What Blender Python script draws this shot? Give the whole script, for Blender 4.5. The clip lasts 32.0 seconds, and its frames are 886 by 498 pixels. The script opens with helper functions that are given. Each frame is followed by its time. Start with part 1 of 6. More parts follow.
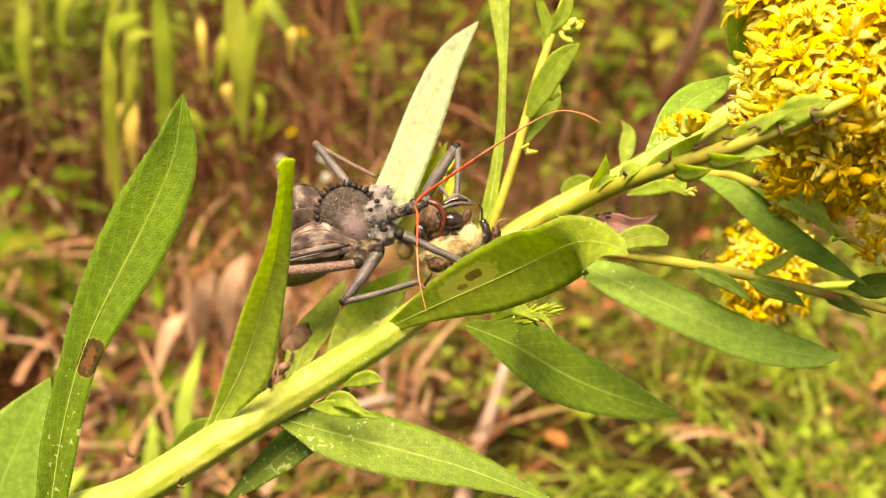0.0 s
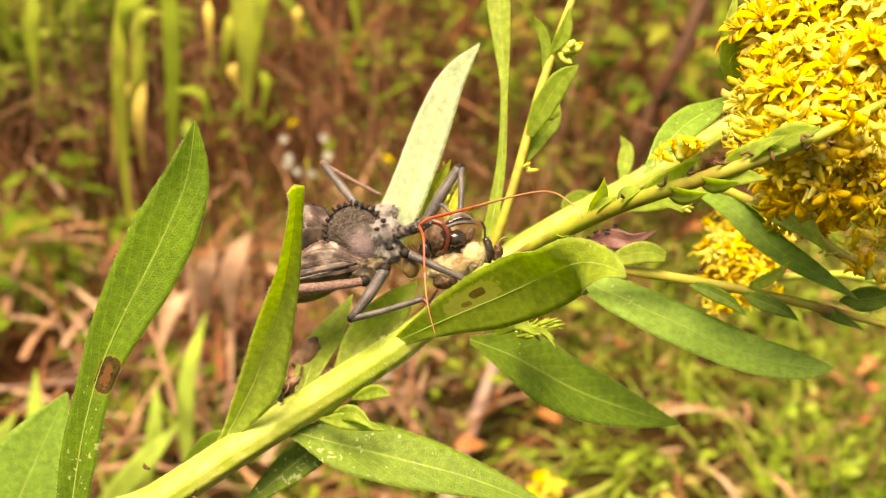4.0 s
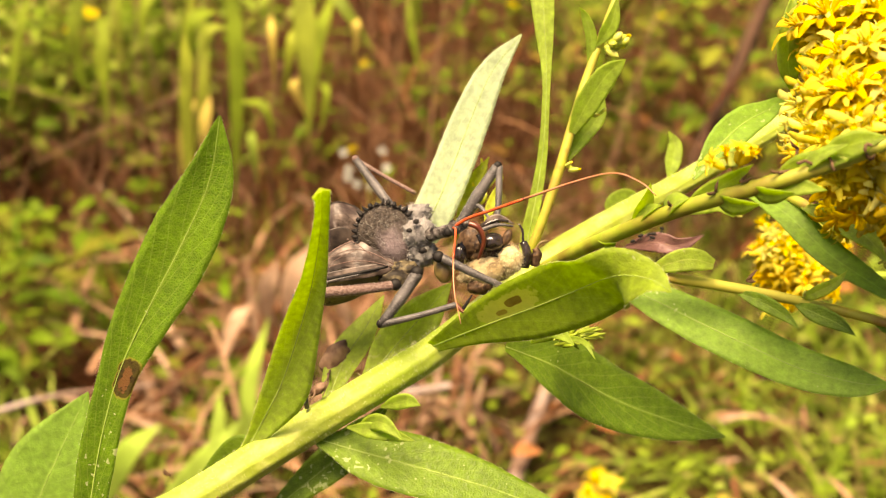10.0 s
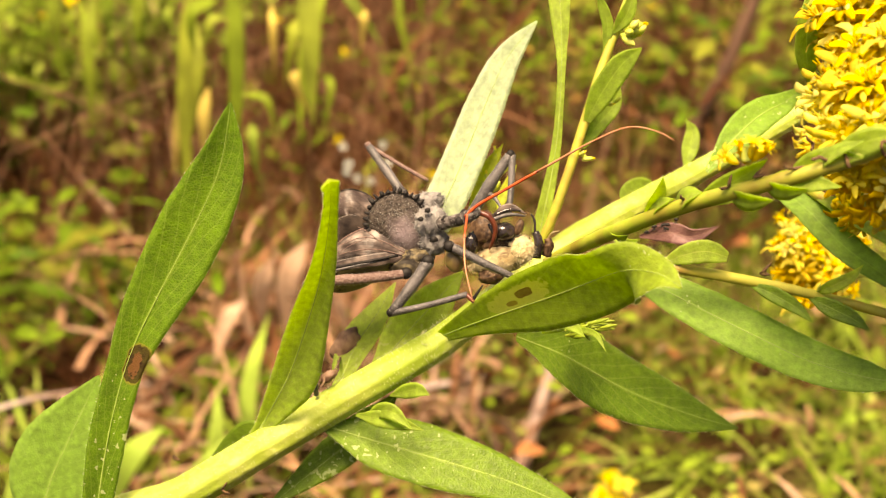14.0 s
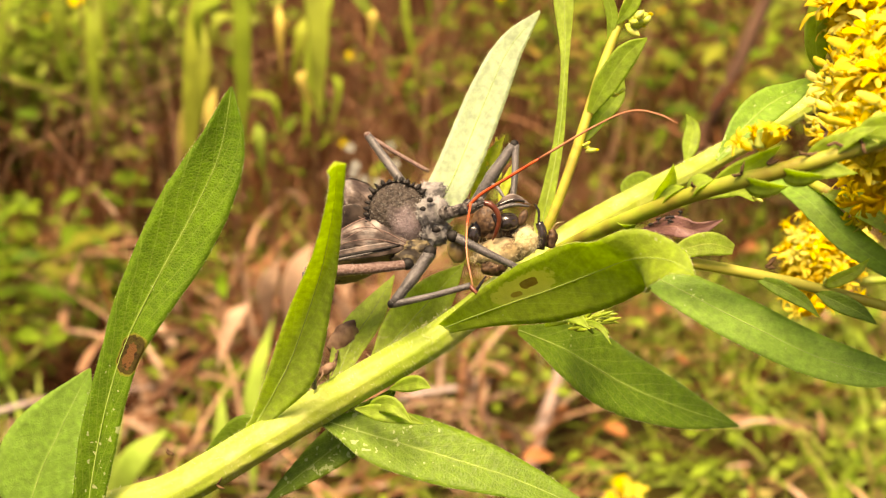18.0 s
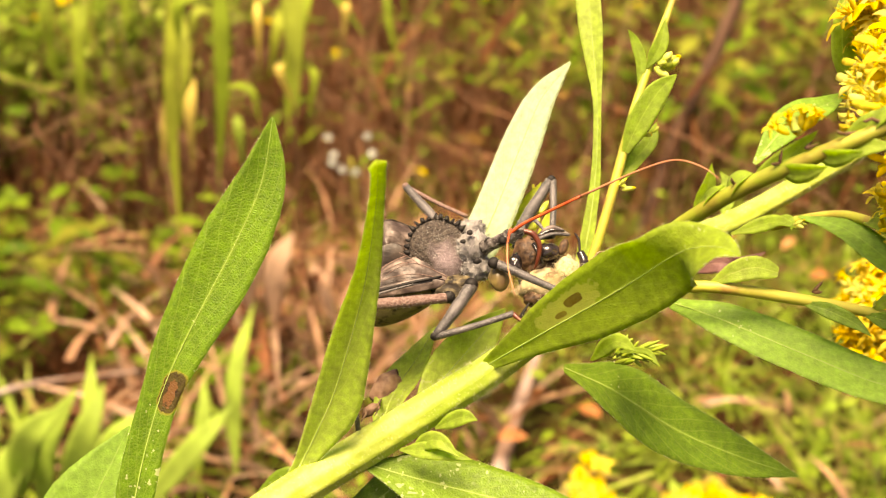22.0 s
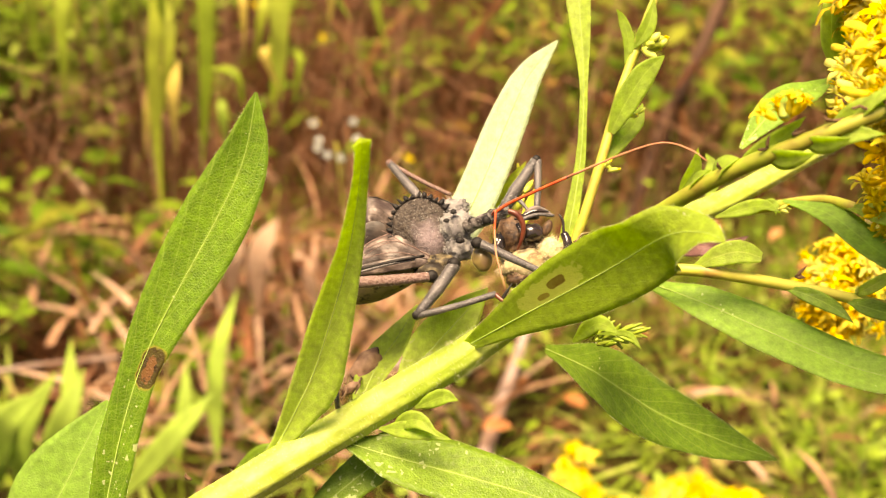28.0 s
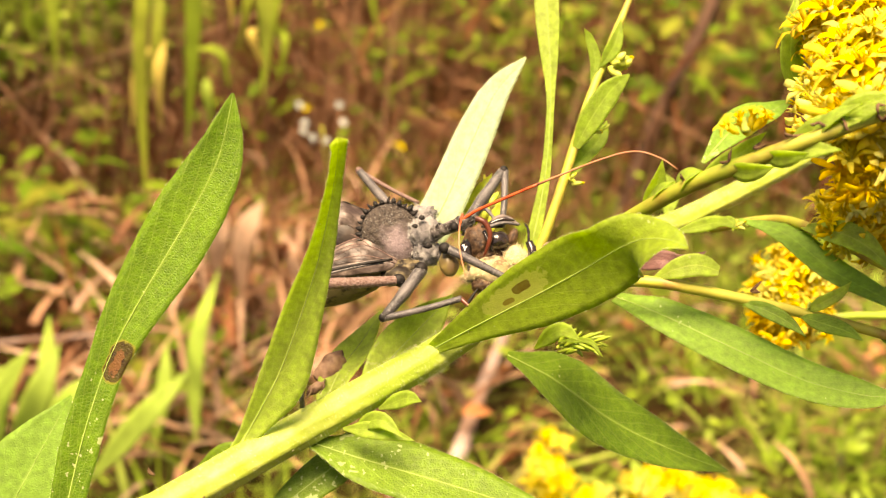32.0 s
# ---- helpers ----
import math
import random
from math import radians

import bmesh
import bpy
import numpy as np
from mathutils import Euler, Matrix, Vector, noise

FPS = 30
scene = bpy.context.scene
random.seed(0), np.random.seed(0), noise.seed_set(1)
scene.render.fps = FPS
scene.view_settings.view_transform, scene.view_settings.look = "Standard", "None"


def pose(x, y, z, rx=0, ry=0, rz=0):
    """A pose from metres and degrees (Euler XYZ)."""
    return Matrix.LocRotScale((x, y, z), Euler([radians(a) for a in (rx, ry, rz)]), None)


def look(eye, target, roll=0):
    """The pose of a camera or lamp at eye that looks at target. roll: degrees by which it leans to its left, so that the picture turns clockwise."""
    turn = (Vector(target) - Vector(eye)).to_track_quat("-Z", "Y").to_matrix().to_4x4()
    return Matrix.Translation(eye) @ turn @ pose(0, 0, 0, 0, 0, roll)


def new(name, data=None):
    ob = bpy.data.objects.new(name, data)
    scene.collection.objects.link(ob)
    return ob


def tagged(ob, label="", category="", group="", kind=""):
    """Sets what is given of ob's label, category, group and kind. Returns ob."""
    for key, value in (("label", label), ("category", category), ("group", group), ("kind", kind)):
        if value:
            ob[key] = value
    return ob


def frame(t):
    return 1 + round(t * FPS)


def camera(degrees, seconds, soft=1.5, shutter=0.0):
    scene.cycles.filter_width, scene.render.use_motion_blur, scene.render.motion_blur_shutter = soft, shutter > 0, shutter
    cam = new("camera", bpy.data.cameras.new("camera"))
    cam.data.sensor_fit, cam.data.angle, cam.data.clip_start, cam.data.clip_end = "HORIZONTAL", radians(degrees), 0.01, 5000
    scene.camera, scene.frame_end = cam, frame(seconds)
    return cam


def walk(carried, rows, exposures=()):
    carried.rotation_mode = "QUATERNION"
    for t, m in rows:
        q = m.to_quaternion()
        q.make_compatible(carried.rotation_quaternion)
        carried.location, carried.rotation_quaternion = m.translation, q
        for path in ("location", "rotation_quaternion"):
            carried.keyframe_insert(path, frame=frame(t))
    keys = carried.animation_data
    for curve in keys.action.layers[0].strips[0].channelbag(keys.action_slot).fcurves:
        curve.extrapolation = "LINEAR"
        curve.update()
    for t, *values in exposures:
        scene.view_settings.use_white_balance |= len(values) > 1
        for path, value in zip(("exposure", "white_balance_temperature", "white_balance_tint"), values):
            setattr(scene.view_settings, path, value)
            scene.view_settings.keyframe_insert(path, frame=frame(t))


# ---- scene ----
cam = camera(40, 32.0, soft=1.2)
cam.data.dof.use_dof = True
cam.data.dof.focus_distance = 0.189
cam.data.dof.aperture_fstop = 25.5

# the hand-held camera
PATH = [
    (0.0, pose(0.02749, 0.03534, 0.52774, 65.551, 0.230, -0.665)),
    (0.5, pose(0.02488, 0.02484, 0.52508, 65.548, 0.397, -1.148)),
    (1.0, pose(0.02905, 0.02035, 0.52894, 65.218, 0.544, -1.181)),
    (1.5, pose(0.02740, 0.02082, 0.52928, 65.287, -0.032, -0.798)),
    (2.0, pose(0.02911, 0.01916, 0.52856, 65.246, 0.364, -1.202)),
    (2.5, pose(0.02926, 0.02453, 0.53091, 65.298, -0.378, -0.435)),
    (3.0, pose(0.02767, 0.02215, 0.52525, 65.562, -0.724, -0.465)),
    (3.5, pose(0.02691, 0.01650, 0.52101, 65.630, -0.534, -0.627)),
    (5.5, pose(0.02383, -0.00478, 0.50208, 68.740, 1.163, 0.340)),
    (6.0, pose(0.02621, -0.00489, 0.49961, 68.809, 1.886, 0.891)),
    (6.5, pose(0.02408, -0.00308, 0.50095, 68.613, 1.720, 1.201)),
    (7.0, pose(0.02304, -0.00039, 0.50082, 68.658, 1.743, 1.650)),
    (7.5, pose(0.02329, -0.00329, 0.50054, 68.534, 2.565, 1.840)),
    (8.0, pose(0.02407, -0.00069, 0.50285, 68.219, 2.669, 1.918)),
    (8.5, pose(0.02575, -0.00492, 0.50391, 68.055, 2.370, 1.770)),
    (9.0, pose(0.02560, -0.01155, 0.50213, 68.274, 1.922, 1.520)),
    (9.5, pose(0.02921, -0.01299, 0.49971, 68.551, 1.345, 1.916)),
    (10.0, pose(0.02793, -0.01332, 0.49781, 68.730, 0.905, 1.887)),
    (10.5, pose(0.02119, -0.01196, 0.49851, 68.471, 0.851, 1.299)),
    (11.0, pose(0.00998, -0.00329, 0.49948, 68.080, 0.854, 0.681)),
    (11.5, pose(0.00313, 0.00057, 0.49982, 67.871, 0.670, 0.295)),
    (12.0, pose(-0.00004, -0.00070, 0.50196, 67.655, 0.501, -0.092)),
    (12.5, pose(0.00158, -0.00709, 0.50467, 67.170, 1.208, -0.504)),
    (13.0, pose(0.00025, -0.00514, 0.50616, 67.100, 1.057, -0.497)),
    (13.5, pose(-0.00199, -0.00145, 0.50232, 67.651, 0.389, -0.357)),
    (14.0, pose(-0.00000, 0.00000, 0.50000, 68.000, 0.000, 0.000)),
    (14.5, pose(0.00216, 0.00219, 0.49775, 68.029, 0.272, 0.205)),
    (16.5, pose(0.00793, 0.00434, 0.49978, 67.583, 0.377, 0.641)),
    (17.0, pose(0.00784, 0.00509, 0.49824, 67.697, 0.401, 0.646)),
    (17.5, pose(0.00317, 0.00531, 0.49762, 67.789, 0.271, 0.307)),
    (18.0, pose(-0.00376, 0.00647, 0.49350, 68.419, -0.245, 0.153)),
    (18.5, pose(0.00194, -0.00352, 0.49325, 68.805, 0.132, 0.004)),
    (19.0, pose(0.00232, -0.00260, 0.49291, 68.820, 0.495, -0.110)),
    (19.5, pose(0.00424, -0.00047, 0.49162, 68.502, 0.585, 0.150)),
    (20.0, pose(0.00936, -0.00151, 0.48758, 69.257, -0.745, 0.967)),
    (20.5, pose(0.01031, -0.00635, 0.48696, 69.241, -0.516, 0.687)),
    (21.0, pose(0.00873, -0.01948, 0.49174, 68.892, -0.157, -0.047)),
    (21.5, pose(0.00952, -0.01756, 0.49330, 68.452, 0.443, -0.178)),
    (22.0, pose(0.00980, -0.01487, 0.49177, 68.518, 0.174, -0.070)),
    (22.5, pose(0.01057, -0.00966, 0.48990, 68.605, -0.074, 0.070)),
    (23.0, pose(0.01472, -0.02076, 0.48952, 68.706, 0.003, -0.073)),
    (23.5, pose(0.01704, -0.02552, 0.48738, 68.746, 0.352, -0.162)),
    (24.0, pose(0.01737, -0.02340, 0.48969, 68.501, -0.038, -0.024)),
    (24.5, pose(0.01409, -0.01938, 0.49016, 68.306, -0.192, -0.144)),
    (25.0, pose(0.00977, -0.01619, 0.48898, 68.196, -0.061, -0.421)),
    (25.5, pose(0.00943, -0.01535, 0.48753, 68.344, -0.153, -0.406)),
    (27.5, pose(0.01114, -0.01061, 0.48783, 68.265, -0.812, -0.311)),
    (28.0, pose(0.01055, -0.00854, 0.48902, 67.947, -0.558, -0.444)),
    (28.5, pose(0.01066, -0.00928, 0.48934, 67.793, -0.308, -0.521)),
    (29.0, pose(0.01208, -0.01002, 0.48771, 68.097, -0.869, -0.332)),
    (29.5, pose(0.01803, -0.01984, 0.49033, 68.074, -0.967, -0.278)),
    (30.0, pose(0.02109, -0.02529, 0.48836, 68.341, -1.245, -0.241)),
    (30.5, pose(0.02365, -0.01867, 0.48432, 68.333, -1.545, 0.104)),
    (31.0, pose(0.02465, -0.01554, 0.48258, 68.266, -1.945, 0.208)),
    (31.5, pose(0.02110, -0.01601, 0.48499, 67.645, -1.314, -0.447)),
    (32.0, pose(0.02278, -0.01053, 0.48354, 67.720, -1.633, 0.177)),
]
walk(cam, PATH, exposures=[(0.0, 1.35, 10150, 20), (18.0, 1.36, 10150, 20), (21.0, 1.48, 10150, 20), (32.0, 1.53, 10150, 20)])

# the goldenrod stem sways in the breeze, and with it all that sits on it
SWAY = [
    (0.0, pose(0.02092, 0.22142, 0.44490, -27.556, 0.515, 2.878)),
    (0.5, pose(0.01983, 0.21218, 0.44118, -27.140, 0.077, 1.877)),
    (1.0, pose(0.02370, 0.20943, 0.44223, -26.930, -0.245, 1.790)),
    (1.5, pose(0.02017, 0.20955, 0.44351, -26.906, -0.811, 2.322)),
    (2.0, pose(0.02429, 0.21119, 0.44036, -27.043, -0.414, 1.863)),
    (2.5, pose(0.02217, 0.21542, 0.44360, -27.636, -1.187, 2.079)),
    (3.0, pose(0.02186, 0.21406, 0.43794, -26.679, -1.058, 2.711)),
    (3.5, pose(0.02218, 0.20894, 0.43284, -26.822, -0.720, 3.200)),
    (5.5, pose(0.01524, 0.18439, 0.42699, -23.944, 0.369, 2.130)),
    (6.0, pose(0.01549, 0.18492, 0.42455, -23.563, 0.820, 2.047)),
    (6.5, pose(0.01372, 0.18606, 0.42548, -24.481, 0.670, 2.528)),
    (7.0, pose(0.01132, 0.18825, 0.42621, -24.398, 0.681, 2.357)),
    (7.5, pose(0.00937, 0.18331, 0.42544, -23.731, 0.770, 1.992)),
    (8.0, pose(0.00949, 0.18390, 0.42697, -24.032, 1.038, 2.051)),
    (8.5, pose(0.01269, 0.17918, 0.42686, -23.430, 1.071, 2.080)),
    (9.0, pose(0.01498, 0.17316, 0.42526, -22.300, 1.057, 2.448)),
    (9.5, pose(0.01860, 0.17158, 0.42431, -22.757, 0.758, 3.059)),
    (10.0, pose(0.01878, 0.17248, 0.42346, -22.579, 0.677, 3.168)),
    (10.5, pose(0.01456, 0.17426, 0.42345, -22.954, 0.646, 2.126)),
    (11.0, pose(0.00527, 0.18120, 0.42421, -22.798, 0.942, 1.562)),
    (11.5, pose(0.00013, 0.18346, 0.42482, -22.783, 0.823, 1.145)),
    (12.0, pose(-0.00093, 0.18220, 0.42643, -22.766, 0.608, 0.699)),
    (12.5, pose(0.00162, 0.17537, 0.42672, -22.145, 1.120, 0.981)),
    (13.0, pose(0.00066, 0.17786, 0.42775, -21.816, 0.835, 0.793)),
    (13.5, pose(-0.00140, 0.18231, 0.42635, -22.024, 0.148, -0.175)),
    (14.0, pose(-0.00000, 0.18469, 0.42538, -22.000, 0.000, 0.000)),
    (14.5, pose(0.00098, 0.18718, 0.42346, -22.356, 0.532, 0.503)),
    (16.5, pose(0.00540, 0.18982, 0.42408, -21.914, 0.565, 1.175)),
    (17.0, pose(0.00543, 0.18956, 0.42357, -21.790, 0.524, 0.989)),
    (17.5, pose(0.00220, 0.18895, 0.42372, -21.582, 0.394, 0.701)),
    (18.0, pose(-0.00364, 0.18904, 0.42287, -22.310, 0.586, 1.221)),
    (18.5, pose(0.00371, 0.18092, 0.42014, -24.767, 0.667, 1.210)),
    (19.0, pose(0.00511, 0.18568, 0.41574, -28.982, 0.268, 0.616)),
    (19.5, pose(0.00617, 0.18789, 0.41378, -30.866, -0.567, 0.237)),
    (20.0, pose(0.01073, 0.18518, 0.41465, -32.884, -2.324, 0.267)),
    (20.5, pose(0.01379, 0.17730, 0.41484, -33.755, -2.131, 0.624)),
    (21.0, pose(0.01636, 0.16301, 0.41753, -33.272, -1.483, -0.074)),
    (21.5, pose(0.01641, 0.16276, 0.41781, -33.176, -1.079, -0.066)),
    (22.0, pose(0.01669, 0.16499, 0.41651, -32.837, -1.147, 0.297)),
    (22.5, pose(0.01706, 0.17056, 0.41491, -32.700, -1.122, 0.702)),
    (23.0, pose(0.02210, 0.16074, 0.41446, -32.468, -0.695, 0.537)),
    (23.5, pose(0.02423, 0.15586, 0.41280, -31.994, -0.316, 0.557)),
    (24.0, pose(0.02417, 0.15702, 0.41537, -32.445, -0.588, 0.593)),
    (24.5, pose(0.02069, 0.16059, 0.41597, -32.586, -0.817, 0.370)),
    (25.0, pose(0.01639, 0.16288, 0.41519, -32.455, -0.690, -0.067)),
    (25.5, pose(0.01594, 0.16353, 0.41497, -32.355, -0.567, -0.181)),
    (27.5, pose(0.01784, 0.16914, 0.41527, -31.718, -0.642, 0.869)),
    (28.0, pose(0.01680, 0.17074, 0.41549, -32.007, -0.654, 0.354)),
    (28.5, pose(0.01668, 0.16989, 0.41527, -31.147, -0.295, 0.310)),
    (29.0, pose(0.01787, 0.16926, 0.41509, -30.273, -0.312, 0.718)),
    (29.5, pose(0.02422, 0.16010, 0.41683, -31.007, -0.404, 0.597)),
    (30.0, pose(0.02757, 0.15545, 0.41534, -31.736, -0.085, 0.886)),
    (30.5, pose(0.02833, 0.16146, 0.41153, -31.935, -0.003, 1.447)),
    (31.0, pose(0.02888, 0.16413, 0.41025, -32.121, 0.277, 2.050)),
    (31.5, pose(0.02622, 0.16644, 0.40764, -33.229, 0.503, 1.197)),
    (32.0, pose(0.02321, 0.17201, 0.40678, -33.848, 0.831, 2.639)),
]
REST = pose(0, 0.18469, 0.42538, -22, 0, 0)

# ---- light ----
world = bpy.data.worlds.new("sky")
scene.world = world
world.use_nodes = True
wn = world.node_tree.nodes
sky = wn.new("ShaderNodeTexSky")
sky.sky_type = 'NISHITA'
sky.sun_disc = False
sky.sun_elevation, sky.sun_rotation = radians(72), radians(205)
sky.air_density, sky.dust_density = 1.0, 3.0
world.node_tree.links.new(sky.outputs[0], wn["Background"].inputs[0])
wn["Background"].inputs[1].default_value = 0.062
sun = new("sun", bpy.data.lights.new("sun", 'SUN'))
sun.data.energy, sun.data.angle, sun.data.color = 4.7, radians(34), (1.0, 0.95, 0.84)
sun.matrix_world = look((-0.28, -0.4, 2.4), (0, 0.2, 0.4))


# ---- materials ----
def mat(name, color, rough=0.6, var=None, scale=300.0, bump=0.0, detail=4.0, spec=0.5, metal=0.0, trans=0.0, wet=0.0,
        spread=(0.35, 0.65), coarse=None, coarse_scale=40.0, sheen=0.0):
    """A mottled surface: color and var mixed by fine noise, coarse by slow noise; scale per metre."""
    m = bpy.data.materials.new(name)
    m.use_nodes = True
    nt = m.node_tree
    n, ln = nt.nodes, nt.links
    b = n["Principled BSDF"]
    b.inputs["Roughness"].default_value = rough
    b.inputs["Metallic"].default_value = metal
    b.inputs["Specular IOR Level"].default_value = spec
    b.inputs["Coat Weight"].default_value = wet
    b.inputs["Sheen Weight"].default_value = sheen
    if trans:
        b.inputs["Transmission Weight"].default_value = trans
    tc = n.new("ShaderNodeTexCoord")
    nz = n.new("ShaderNodeTexNoise")
    nz.inputs["Scale"].default_value, nz.inputs["Detail"].default_value = scale, detail
    ln.new(tc.outputs["Object"], nz.inputs["Vector"])
    ramp = n.new("ShaderNodeValToRGB")
    ramp.color_ramp.elements[0].position, ramp.color_ramp.elements[1].position = spread
    ramp.color_ramp.elements[0].color = (*color, 1)
    ramp.color_ramp.elements[1].color = (*(var or color), 1)
    ln.new(nz.outputs["Fac"], ramp.inputs[0])
    out = ramp.outputs[0]
    if coarse:
        nz2 = n.new("ShaderNodeTexNoise")
        nz2.inputs["Scale"].default_value, nz2.inputs["Detail"].default_value = coarse_scale, 3
        ln.new(tc.outputs["Object"], nz2.inputs["Vector"])
        r2 = n.new("ShaderNodeMapRange")
        r2.inputs[1].default_value, r2.inputs[2].default_value = 0.42, 0.62
        ln.new(nz2.outputs["Fac"], r2.inputs[0])
        mx = n.new("ShaderNodeMix")
        mx.data_type = 'RGBA'
        ln.new(r2.outputs[0], mx.inputs[0])
        ln.new(out, mx.inputs[6])
        mx.inputs[7].default_value = (*coarse, 1)
        out = mx.outputs[2]
    ln.new(out, b.inputs["Base Color"])
    if bump:
        bp = n.new("ShaderNodeBump")
        bp.inputs["Strength"].default_value, bp.inputs["Distance"].default_value = bump, 0.0005
        ln.new(nz.outputs["Fac"], bp.inputs["Height"])
        ln.new(bp.outputs[0], b.inputs["Normal"])
    return m


def island(name, stops, rough=0.7, trans=0.25, scale=60.0, object_random=False):
    """Blades and leaves of many tints: one per piece, with fine streaks, and some light let through."""
    m = bpy.data.materials.new(name)
    m.use_nodes = True
    nt = m.node_tree
    n, ln = nt.nodes, nt.links
    b = n["Principled BSDF"]
    b.inputs["Roughness"].default_value = rough
    b.inputs["Specular IOR Level"].default_value = 0.08
    src = n.new("ShaderNodeObjectInfo").outputs["Random"] if object_random else n.new("ShaderNodeNewGeometry").outputs["Random Per Island"]
    ramp = n.new("ShaderNodeValToRGB")
    e = ramp.color_ramp.elements
    while len(e) < len(stops):
        e.new(0.5)
    for k, col in enumerate(stops):
        e[k].position = k / max(1, len(stops) - 1)
        e[k].color = (*col, 1)
    ln.new(src, ramp.inputs[0])
    tc = n.new("ShaderNodeTexCoord")
    nz = n.new("ShaderNodeTexNoise")
    nz.inputs["Scale"].default_value, nz.inputs["Detail"].default_value = scale, 5
    ln.new(tc.outputs["Object"], nz.inputs["Vector"])
    mr = n.new("ShaderNodeMapRange")
    mr.inputs[1].default_value, mr.inputs[2].default_value, mr.inputs[3].default_value, mr.inputs[4].default_value = 0.3, 0.7, 0.6, 1.35
    ln.new(nz.outputs["Fac"], mr.inputs[0])
    mx = n.new("ShaderNodeVectorMath")
    mx.operation = 'SCALE'
    ln.new(ramp.outputs[0], mx.inputs[0])
    ln.new(mr.outputs[0], mx.inputs["Scale"])
    ln.new(mx.outputs[0], b.inputs["Base Color"])
    if trans:
        tr = n.new("ShaderNodeBsdfTranslucent")
        ln.new(mx.outputs[0], tr.inputs[0])
        ms = n.new("ShaderNodeMixShader")
        ms.inputs[0].default_value = trans
        ln.new(b.outputs[0], ms.inputs[1])
        ln.new(tr.outputs[0], ms.inputs[2])
        ln.new(ms.outputs[0], n["Material Output"].inputs[0])
    return m


def leaf_mat(name, base, dark, vein, trans=0.25, rough=0.45, specks=0.62, speck_col=(0.55, 0.6, 0.3), net=0.22, stains=()):
    """A leaf blade: u runs from stalk to tip, v across; side veins, a net of fine veins, pale specks."""
    m = bpy.data.materials.new(name)
    m.use_nodes = True
    nt = m.node_tree
    n, ln = nt.nodes, nt.links
    b = n["Principled BSDF"]
    b.inputs["Roughness"].default_value = rough
    b.inputs["Specular IOR Level"].default_value = 0.35
    b.inputs["Sheen Weight"].default_value = 0.05
    tc = n.new("ShaderNodeTexCoord")

    def math_node(op, a=None, bb=None, va=0.0, vb=0.0):
        k = n.new("ShaderNodeMath")
        k.operation = op
        k.inputs[0].default_value, k.inputs[1].default_value = va, vb
        if a:
            ln.new(a, k.inputs[0])
        if bb:
            ln.new(bb, k.inputs[1])
        return k.outputs[0]

    sep = n.new("ShaderNodeSeparateXYZ")
    ln.new(tc.outputs["UV"], sep.inputs[0])
    across = math_node('ABSOLUTE', math_node('SUBTRACT', sep.outputs[1], vb=0.5))
    nz = n.new("ShaderNodeTexNoise")
    nz.inputs["Scale"].default_value, nz.inputs["Detail"].default_value = 160, 5
    ln.new(tc.outputs["Object"], nz.inputs["Vector"])
    # side veins run forward from the midrib
    run = math_node('SUBTRACT', math_node('MULTIPLY', sep.outputs[0], vb=11.0), math_node('MULTIPLY', across, vb=5.0))
    run = math_node('ADD', run, math_node('MULTIPLY', nz.outputs["Fac"], vb=0.7))
    saw = math_node('ABSOLUTE', math_node('SUBTRACT', math_node('FRACT', run), vb=0.5))
    side = math_node('GREATER_THAN', saw, vb=0.455)
    vor = n.new("ShaderNodeTexVoronoi")
    vor.feature = 'DISTANCE_TO_EDGE'
    vor.inputs["Scale"].default_value = 2100
    ln.new(tc.outputs["Object"], vor.inputs["Vector"])
    cell = math_node('LESS_THAN', vor.outputs["Distance"], vb=0.07)
    nz2 = n.new("ShaderNodeTexNoise")
    nz2.inputs["Scale"].default_value, nz2.inputs["Detail"].default_value = 55, 4
    ln.new(tc.outputs["Object"], nz2.inputs["Vector"])
    r = n.new("ShaderNodeMapRange")
    r.inputs[1].default_value, r.inputs[2].default_value = 0.35, 0.65
    ln.new(nz2.outputs["Fac"], r.inputs[0])
    mix1 = n.new("ShaderNodeMix")
    mix1.data_type = 'RGBA'
    ln.new(r.outputs[0], mix1.inputs[0])
    mix1.inputs[6].default_value, mix1.inputs[7].default_value = (*dark, 1), (*base, 1)
    mix2 = n.new("ShaderNodeMix")
    mix2.data_type = 'RGBA'
    ln.new(math_node('MAXIMUM', math_node('MULTIPLY', side, vb=0.28), math_node('MULTIPLY', cell, vb=net)), mix2.inputs[0])
    ln.new(mix1.outputs[2], mix2.inputs[6])
    mix2.inputs[7].default_value = (*vein, 1)
    nz3 = n.new("ShaderNodeTexNoise")
    nz3.inputs["Scale"].default_value, nz3.inputs["Detail"].default_value = 900, 2
    ln.new(tc.outputs["Object"], nz3.inputs["Vector"])
    nz4 = n.new("ShaderNodeTexNoise")
    nz4.inputs["Scale"].default_value, nz4.inputs["Detail"].default_value = 38, 1
    ln.new(tc.outputs["Object"], nz4.inputs["Vector"])
    fine = n.new("ShaderNodeTexNoise")
    fine.inputs["Scale"].default_value, fine.inputs["Detail"].default_value = 800, 6
    ln.new(tc.outputs["Object"], fine.inputs["Vector"])
    gain = n.new("ShaderNodeMapRange")
    gain.inputs[1].default_value, gain.inputs[2].default_value, gain.inputs[3].default_value, gain.inputs[4].default_value = 0.3, 0.7, 0.8, 1.18
    ln.new(fine.outputs["Fac"], gain.inputs[0])
    grain = n.new("ShaderNodeVectorMath")
    grain.operation = 'SCALE'
    ln.new(mix2.outputs[2], grain.inputs[0])
